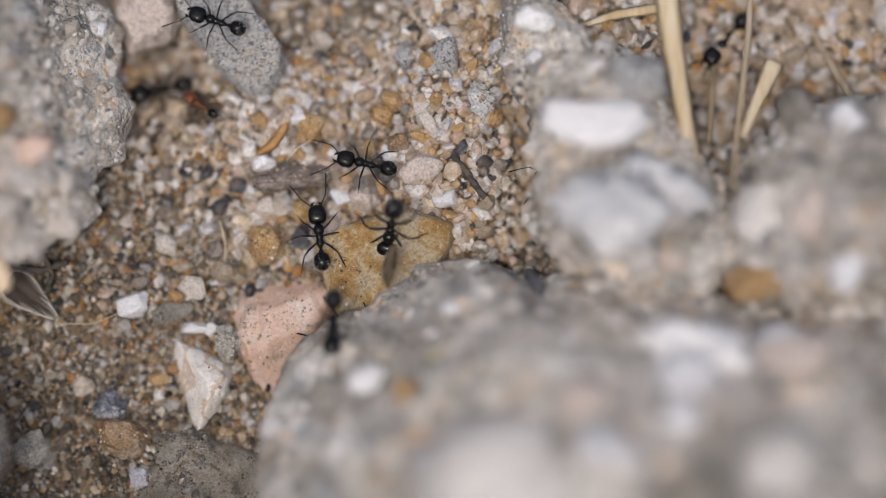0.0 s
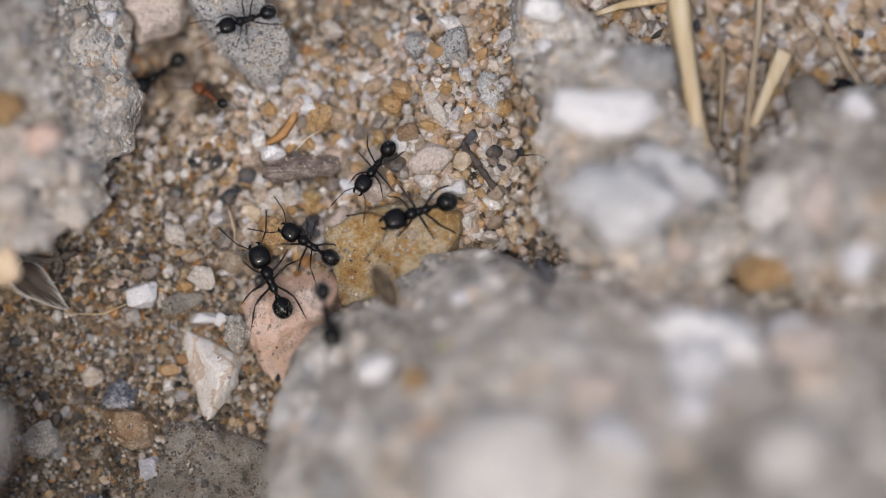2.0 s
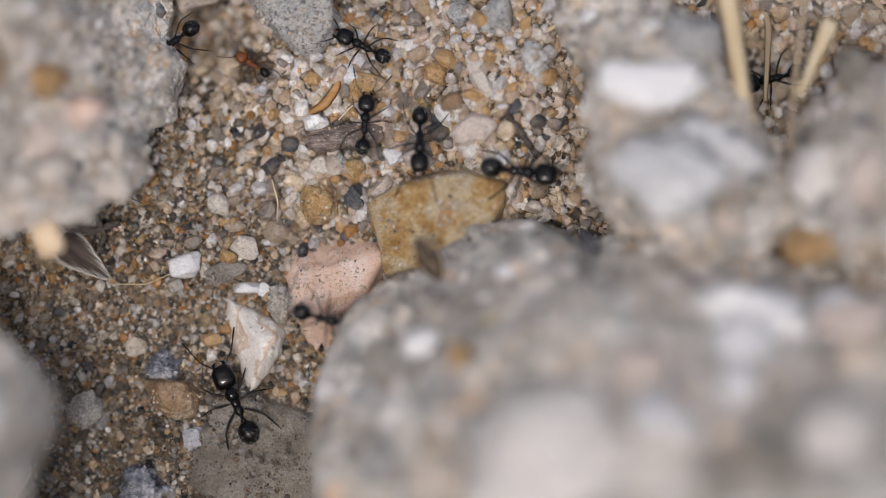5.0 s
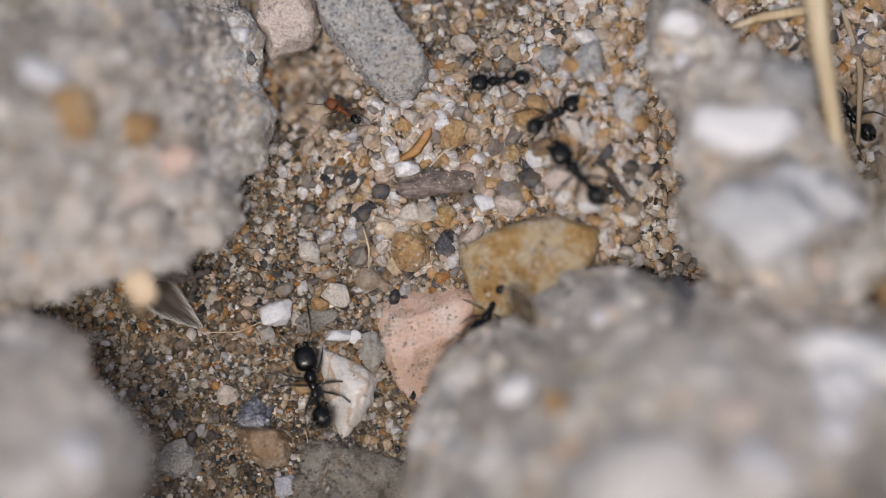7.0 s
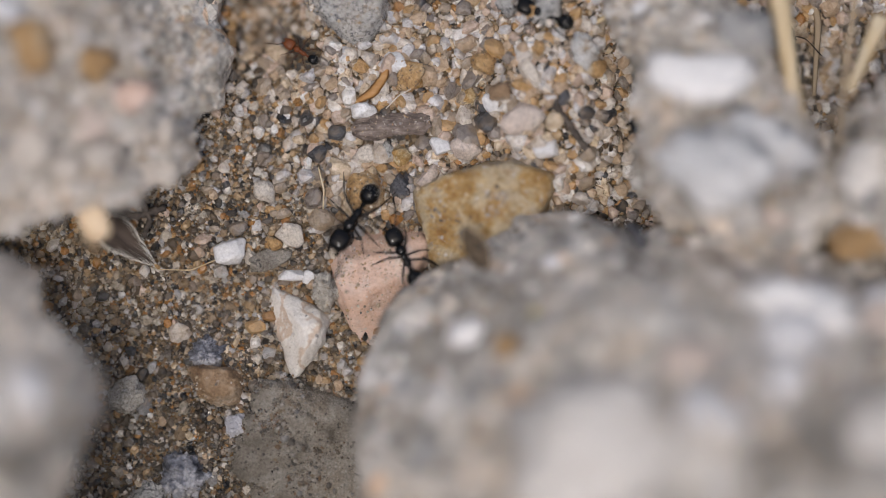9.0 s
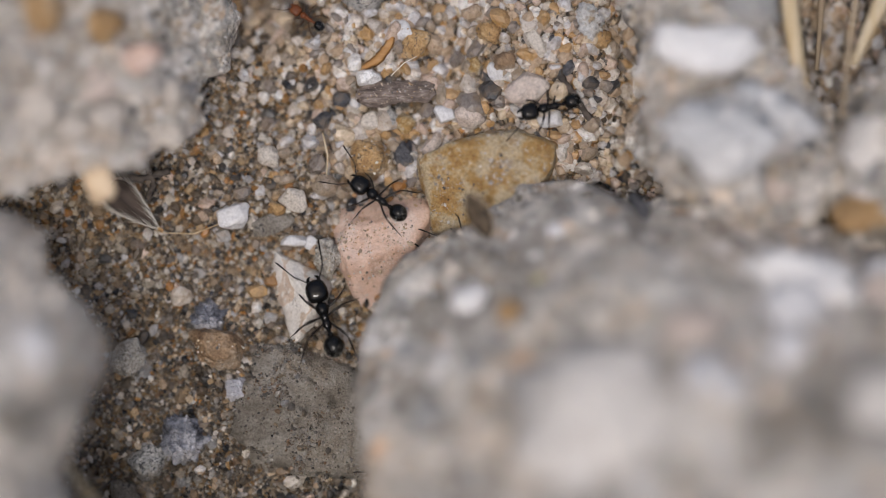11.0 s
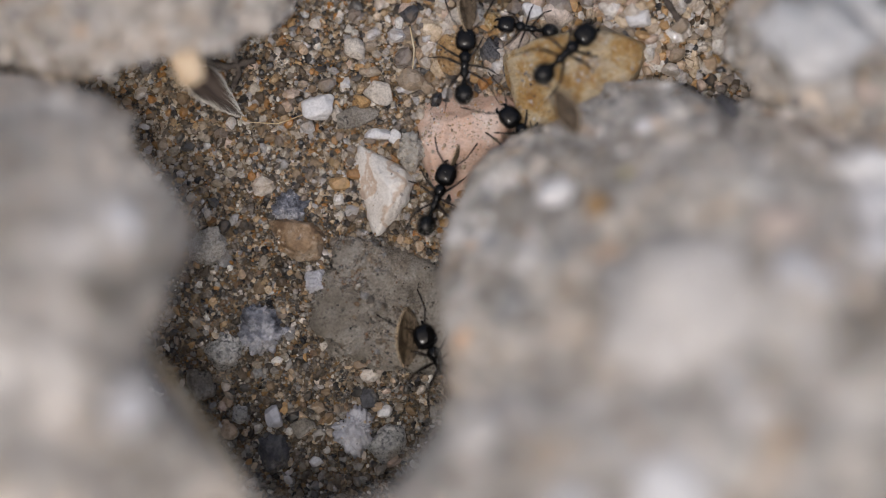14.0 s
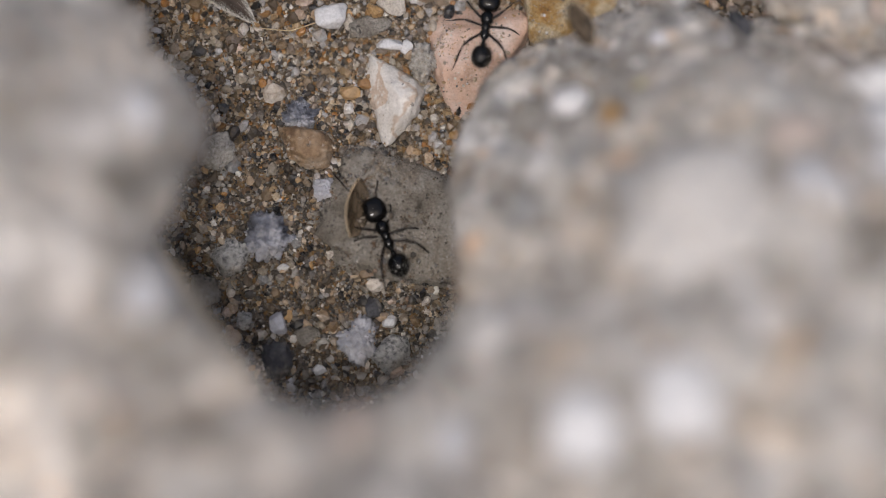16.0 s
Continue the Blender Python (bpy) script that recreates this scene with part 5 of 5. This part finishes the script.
def crust():
    r = np.random.default_rng(33)
    for key, n, mean in (("right", 11000, 0.14), ("upper_left", 10000, 0.17), ("low_left", 2000, 0.2), ("white_capped", 3000, 0.15), ("far_right", 800, 0.18), ("near", 700, 0.2)):
        c = CLODS[key]
        ang, s = r.uniform(-np.pi, np.pi, n), np.sqrt(r.uniform(0.12, 0.995, n))
        p = c.top(ang, s)
        size = np.exp(r.normal(math.log(mean), 0.5, n))
        big = r.random(n) < 0.03
        size[big] = r.uniform(0.5, 1.15, big.sum())
        p[:, 2] += size * np.where(big, -0.45, -0.2)
        part("clod_grain", mesh_of("clod_grain", *grain_heap(p, size, FINE, FINE_F, r), M_CRUST, False), c.ob, "sand grains and grit stuck in the clod", kind="stuff")


crust()


# ---- what moves ----
def settled(rows):
    """Rows of the level plan, set down on the sloping sand."""
    out = []
    for t, x, y, z, a, *pitch in rows:
        d = float(hollow_fall(y) + 5.0 * soft(-y, -27, -7)) * float(soft(6.0 - z, 0, 2.5))
        d += 1.1 * float(soft(x, 27, 34) * soft(y, 46, 52) * soft(-x, -44, -40))
        out.append((t, x + d * (30 - x) / 310, y - d * (y + 12) / 310, z + d, a, pitch[0] if pitch else 0.0))
    return out


def crawl(one, rows):
    """Walks an ant along rows of seconds, x, y, z (mm), heading and, where it tips forward, how far (degrees), and swings its legs as far as it goes."""
    root, limbs, size = one
    rows = settled(rows)
    walk(root, [(t, pose(x * MM, y * MM, z * MM, 0, nod, a)) for t, x, y, z, a, nod in rows])
    times = [r[0] for r in rows]
    steps = np.arange(0, 16.01, 0.25)
    px, py, pa = (np.interp(steps, times, [r[k] for r in rows]) for k in (1, 2, 4))
    gone = np.r_[0, np.cumsum(np.hypot(np.diff(px), np.diff(py)) + np.abs(np.diff(pa)) * 0.035)]
    for kind, s, k, ob in limbs:
        keys = []
        for t, g in zip(steps, gone):
            if kind == "leg":
                phase = g / (3.0 * size) * math.pi + (math.pi if (k + (s > 0)) % 2 else 0)
                m = place(HIPS[k][0], s * HIPS[k][1], HIPS[k][2], s * 4 * math.cos(phase), 0, s * 15 * math.sin(phase))
            else:
                m = place(FEELERS[0], s * FEELERS[1], FEELERS[2], 0, 8 * math.sin(1.7 * t + s), s * (12 * math.sin(2.3 * t + g + 2 * s) - 4))
            keys.append((float(t), m))
        walk(ob, keys)


def carry(one, rows, ahead, up, tilt=0.0, turn=0.0, side=0.0):
    """Carries a husk in front of an ant's jaws."""
    out = []
    for t, x, y, z, a, _ in settled(rows):
        out.append((t, pose(x * MM, y * MM, z * MM, 0, 0, a) @ place(ahead, side, up, tilt, -12, turn)))
    walk(one, out)


def motions():
    crawl(ANTS['A'], [
        (0, 16.3, 64.6, 7.5, 160), (0.5, 16.3, 64.6, 7.5, 160), (1, 16.6, 64.5, 7.5, 168), (1.5, 17, 64.6, 7.5, 170),
        (2, 18.2, 63.8, 7.5, 198), (2.5, 20, 63.1, 7.5, 232), (3, 21.3, 62.7, 7, 276), (3.2, 21.6, 62.4, 6.5, 285),
        (4, 22.5, 61.5, 4.9, 230), (4.7, 24.5, 60, 3.6, 175), (5.3, 25.4, 58.7, 3.3, 132),
        (5.5, 26.3, 58.7, 3.3, 126), (6, 26.6, 58.7, 3.3, 134), (6.5, 27.3, 59.3, 3.9, 165), (7, 29, 60, 4.3, 186),
        (7.5, 31.6, 60.4, 3.8, 183), (8, 33.5, 61.4, 3.9, 189), (8.5, 35.1, 62.2, 3.7, 188), (9, 37, 60.9, 3.9, 158),
        (9.2, 37.7, 60.2, 3.8, 144), (10.2, 38.5, 66, 3.9, 100), (11.2, 38, 80, 3.9, 95), (16, 38, 82, 3.9, 95),])
    crawl(ANTS['B'], [
        (0, 29.8, 51.8, 3.1, 166), (0.5, 29.8, 51.7, 3.1, 171), (1, 30.8, 52.1, 3, 204), (1.5, 30.6, 51.1, 2.9, 260),
        (2, 29.7, 50.6, 3, 234), (2.5, 28.9, 50.5, 3.1, 205), (3, 28.7, 50.5, 3.1, 204), (3.2, 28.4, 50.3, 3.1, 208),
        (4, 26.3, 50.6, 3.1, 140), (5.3, 24.6, 51.9, 3.5, 67), (5.5, 26, 52, 3.5, 55), (6, 27.9, 53.5, 3.7, 46),
        (6.5, 32.1, 55.7, 3.3, 29), (7, 33.8, 56.8, 3.2, 29), (7.5, 35.7, 58.2, 4.3, 33), (8, 39.3, 60.8, 4.6, 50),
        (9, 40.6, 68, 4.6, 85), (10, 41, 84, 4.5, 88), (16, 41, 86, 4.5, 88),])
    crawl(ANTS['C'], [
        (0, 25.3, 44.9, 2.9, 95), (0.5, 25.3, 44.7, 2.9, 90), (1, 25.3, 44.7, 2.9, 88), (1.5, 23.9, 43.2, 2, 162),
        (2, 23.5, 43.5, 2, 146), (2.5, 24.2, 44.6, 3.1, 119), (3, 25.3, 45.2, 3.1, 98), (3.2, 25.4, 45.9, 3.2, 94),
        (4, 27, 48, 3.4, 30), (4.6, 29.5, 50.6, 3.6, -50), (5.3, 30, 49.4, 3.4, -106), (5.5, 30.8, 48.5, 3.2, -99),
        (6, 30.2, 43.9, 3.9, -103), (6.5, 28.7, 40.4, 3.4, -109), (7, 27.5, 39, 1.9, -120),
        (7.25, 26, 37.4, 1.9, -170), (7.5, 24.9, 36, 1.9, -230), (8, 23.5, 38.4, 1.9, -221),
        (8.5, 23.5, 39, 1.9, -236), (9, 23.9, 38.5, 1.9, -243), (9.2, 23.5, 38.5, 1.9, -241),
        (11.3, 21.2, 41.6, 1.9, -215), (11.5, 21.1, 42.1, 1.9, -216), (12, 19.9, 43.8, 2, -224),
        (12.5, 19.8, 46.5, 1.8, -243), (13, 19.9, 50.5, 2.4, -258), (13.5, 21.2, 52.5, 2.8, -281),
        (14.3, 22, 60, 3.8, -275), (16, 23, 84, 3.9, -275),])
    crawl(ANTS['D'], [
        (0, 26.5, 36.3, 6.3, -93), (0.5, 26.2, 36.5, 6.3, -89), (1, 25.9, 36.3, 6.3, -90),
        (1.5, 25.4, 36.2, 6.3, -82), (2, 25.1, 36.2, 6.3, -79), (2.5, 24.9, 36.1, 6.3, -76), (3, 25, 36.3, 6.3, -88),
        (3.2, 24.6, 36.4, 6.3, -94), (5.3, 20.6, 32.1, 4, -13), (5.5, 22.1, 30.9, 4, -13),
        (6.5, 27.5, 30.5, 1.6, -20), (16, 28.5, 30.2, 1.6, -20),])
    crawl(ANTS['E'], [
        (0, 32.1, 46.1, 4.9, -104, 52), (0.5, 31.4, 46.2, 4.6, -98, 38), (1, 32.1, 47.4, 4.0, -112, 18),
        (1.5, 34, 46.3, 3.8, -156), (2, 33.8, 46.1, 3.8, -162), (2.5, 33.4, 46.2, 3.8, -175),
        (3, 33.4, 46.1, 3.8, -171), (3.2, 33, 45.8, 3.8, -170), (4, 36, 46.4, 3.8, -100), (4.7, 38.5, 46.8, 3.8, -40),
        (5.3, 40.1, 47, 3.8, 6), (5.5, 41.4, 46.6, 3.8, -1), (6, 41, 47.8, 3.8, 40), (6.5, 39.4, 49.1, 3.8, 83),
        (7, 35.9, 51, 3.8, 129), (7.5, 29.6, 50.7, 3.5, 163), (8, 24.8, 49.1, 3, 192), (8.5, 22.6, 46.2, 2.1, 228),
        (9, 19.3, 42.3, 1.8, 237), (9.2, 17.1, 38.1, 1.8, 250), (10, 16.5, 27.5, 1.5, 268), (10.7, 20, 15, -2.2, 300),
        (11.3, 26, 12, -3.2, 330), (16, 27, 12, -3.2, 330),])
    crawl(ANTS['L'], [
        (0, 27, 15.5, -2.2, 110), (3.5, 27, 15.5, -2.2, 110), (4.4, 16.5, 19, -0.9, 115), (5.3, 12, 27.9, 0.9, 113),
        (5.5, 12.6, 27.8, 0.9, 117), (6, 12.6, 27.6, 0.9, 121), (6.5, 10.7, 33.1, 0.9, 107),
        (7, 11.1, 32.3, 0.9, 105), (7.5, 12.2, 28.8, 0.9, 122), (8, 15.3, 23.3, 1.6, 154),
        (8.5, 17.4, 15.8, -2.1, 156), (9.2, 26.5, 15.8, -2, 165), (16, 27, 15.8, -2, 165),])
    crawl(ANTS['M'], [
        (0, 29, 33.2, 1.7, 130), (0.9, 27, 34, 1.7, 130), (1.5, 21.7, 36.3, 1.7, 113), (2, 19.8, 40.1, 1.7, 113),
        (2.5, 17.9, 42.5, 1.2, 116), (3, 14.8, 44.6, 1.5, 135), (3.2, 12.7, 44.3, 1.4, 150), (4, 6.5, 46.4, 1.6, 165),
        (4.7, 0, 48, 1.8, 172), (16, -1, 48, 1.8, 172),])
    crawl(ANTS['N'], [
        (0, 10.54, 60.05, 0.3, -168), (0.5, 10.34, 60.05, 0.3, -170), (1, 9.74, 60.35, 0.3, -170),
        (1.5, 9.64, 60.25, 0.3, -166), (2, 9.44, 60.65, 0.4, -145), (2.5, 9.14, 60.15, 0.3, -107),
        (3, 9.34, 61.55, 0.4, -104), (3.2, 8.94, 61.55, 0.4, -103), (5.3, 7, 59.9, 3.5, -153),
        (5.5, 7.5, 60.1, 3.6, -157), (6, 7.4, 60.1, 3.6, -157), (6.5, 7.1, 59.8, 3.5, -160),
        (7.2, 1.5, 59.6, 3.5, -165), (16, 0.5, 59.4, 3.5, -165),])
    crawl(ANTS['Y'], [
        (0, 63.81, 63.35, 1.8, -131), (0.5, 63.51, 63.14, 1.8, -137), (1.2, 68.24, 62.54, 1.8, -170), (2, 75.59, 56.4, 1.3, -209),
        (2.5, 72.47, 58.31, 1.6, -168), (3, 71.77, 57.5, 1.4, -162), (3.2, 70.56, 57, 1.4, -167),
        (5.3, 62.5, 55.49, 1.2, -167), (5.5, 62.9, 55.39, 1.2, -173), (6, 62.8, 56.09, 1.2, -196),
        (7, 61.29, 56.4, 1.3, -228), (7.5, 60.49, 58.11, 1.5, -140), (8, 59.68, 59.62, 1.7, -52),
        (8.5, 58.07, 61.23, 1.8, -43), (9, 57.77, 61.13, 1.8, -50), (10, 57.16, 70.6, 1.8, 20), (16, 57.16, 86.71, 1.8, 80),])
    crawl(ANTS['K'], [
        (0, 48.5, 51, 3.5, -165), (10.2, 47, 51, 3.5, -165), (11.3, 33.4, 48.4, 3.5, -165),
        (11.5, 32.4, 47.7, 3.5, -168), (12, 29.9, 46.7, 3.7, -179), (12.5, 27.7, 47, 2.9, -196),
        (13, 27.3, 47.1, 2.9, -206), (13.5, 27.3, 46.6, 2.9, -184), (14, 26.8, 47.2, 2.4, -187),
        (14.5, 23, 47.6, 2.5, -217), (16, 21, 56, 3.9, -225),])
    crawl(ANTS['I'], [
        (0, 28, 8, -4, 130), (10, 28, 8, -4, 130), (10.7, 16.5, 20, -0.2, 108), (11.3, 16.4, 34.7, 2.3, 108),
        (11.5, 16.6, 34.6, 2.3, 112), (12, 17.8, 34.2, 2.3, 81), (12.5, 20.9, 37.1, 1.7, 73),
        (13, 22.8, 41.3, 1.7, 74), (13.5, 27.4, 42.9, 3.2, 34), (14, 30.2, 44.5, 3.7, 46),
        (14.5, 33.7, 47.3, 3.7, 52), (15.2, 38.5, 53, 4, 60), (16, 40, 56, 4.1, 60),])
    crawl(ANTS['P'], [
        (0, 27, 4.5, -4, 140), (10.9, 26, 5, -4, 140), (11.5, 18.6, 12.8, -3, 96), (12, 15.7, 21.3, -0, 104),
        (12.5, 18.4, 26.3, 2.3, 73), (13, 19.4, 30.2, 2.8, 83), (13.5, 21.2, 34.5, 3.3, 87),
        (14, 21.1, 43.4, 1.8, 90), (14.5, 20.9, 46.8, 2.2, 91), (15.3, 21.2, 56, 3.7, 88), (16, 21.5, 64, 4.2, 88),])
    crawl(ANTS['Q'], [
        (0, 15, -3.5, -4, 100), (10.6, 15, -2, -4, 100), (11.3, 14.2, 10.6, -3.6, 101), (11.5, 14, 11.8, -3.3, 100),
        (12, 11.2, 15.3, -2.2, 108), (12.5, 10.9, 23.6, 0.6, 88), (13, 12.4, 26.6, 1, 81),
        (13.5, 15.9, 28.4, 1.8, 57), (14, 19, 31, 1.4, 71), (14.5, 19.8, 37.2, 1.8, 95), (15, 16.2, 40.7, 1.8, 112),
        (15.5, 14.4, 43.2, 1.8, 112), (16, 13.5, 46, 1.7, 112),])
    crawl(ANTS['T'], [
        (0, 32, 35, 1.8, 140), (13.6, 30.5, 35.6, 1.8, 140), (14, 27.2, 37.1, 1.8, 135), (14.5, 24.8, 39.3, 1.8, 122),
        (15, 24.4, 42.5, 1.8, 114), (15.5, 23.1, 45.6, 2, 126), (16, 22, 49, 2.5, 120),])
    crawl(ANTS['V'], [
        (0, 31.5, 32.5, 1.7, 135), (14.6, 29, 33.2, 1.7, 132), (15, 25.3, 34.3, 1.7, 125),
        (15.5, 19.9, 37.3, 1.7, 121), (16, 22, 38.8, 1.7, 85),])
    crawl(ANTS['W'], [
        (0, 11, -4, -4.1, 96), (12.4, 11, -3, -4.1, 96), (13, 14.1, 11.1, -3.6, 96), (13.5, 19, 17.6, -1.4, 35),
        (14, 19.8, 16.3, -1.9, 121), (14.5, 14.8, 17.8, -1.4, 136), (15, 14.1, 18.7, -1, 127),
        (15.5, 14, 19.8, -0.6, 114), (16, 14.2, 19.2, -0.8, 117),])
    carry(HUSKS['held'], [
        (0, 27, 4.5, -4, 140), (10.9, 26, 5, -4, 140), (11.5, 18.6, 12.8, -3, 96), (12, 15.7, 21.3, -0, 104),
        (12.5, 18.4, 26.3, 2.3, 73), (13, 19.4, 30.2, 2.8, 83), (13.5, 21.2, 34.5, 3.3, 87),
        (14, 21.1, 43.4, 1.8, 90), (14.5, 20.9, 46.8, 2.2, 91), (15.3, 21.2, 56, 3.7, 88), (16, 21.5, 64, 4.2, 88),], 3.2, 1.6, 35, 8)
    carry(HUSKS['dragged'], [
        (0, 11, -4, -4.1, 96), (12.4, 11, -3, -4.1, 96), (13, 14.1, 11.1, -3.6, 96), (13.5, 19, 17.6, -1.4, 35),
        (14, 19.8, 16.3, -1.9, 121), (14.5, 14.8, 17.8, -1.4, 136), (15, 14.1, 18.7, -1, 127),
        (15.5, 14, 19.8, -0.6, 114), (16, 14.2, 19.2, -0.8, 117),], 1.4, 0.9, 35, -30, 3.0)
    carry(HUSKS['bit'], [
        (0, 15, -3.5, -4, 100), (10.6, 15, -2, -4, 100), (11.3, 14.2, 10.6, -3.6, 101), (11.5, 14, 11.8, -3.3, 100),
        (12, 11.2, 15.3, -2.2, 108), (12.5, 10.9, 23.6, 0.6, 88), (13, 12.4, 26.6, 1, 81),
        (13.5, 15.9, 28.4, 1.8, 57), (14, 19, 31, 1.4, 71), (14.5, 19.8, 37.2, 1.8, 95), (15, 16.2, 40.7, 1.8, 112),
        (15.5, 14.4, 43.2, 1.8, 112), (16, 13.5, 46, 1.7, 112),], 3.2, 1.4, 70, 0)
    walk(HUSKS["edge"], [(0, place(32.6, 43.4, 7.4, 40, 0, -100)), (0.5, place(30.8, 41.6, 7.4, 20, 0, -80)), (1.0, place(29.6, 40.6, 7.4, 0, 6, -64)), (1.5, place(29.4, 40.5, 7.4, 0, 6, -62)), (16.0, place(29.4, 40.5, 7.4, 0, 6, -62))])


motions()
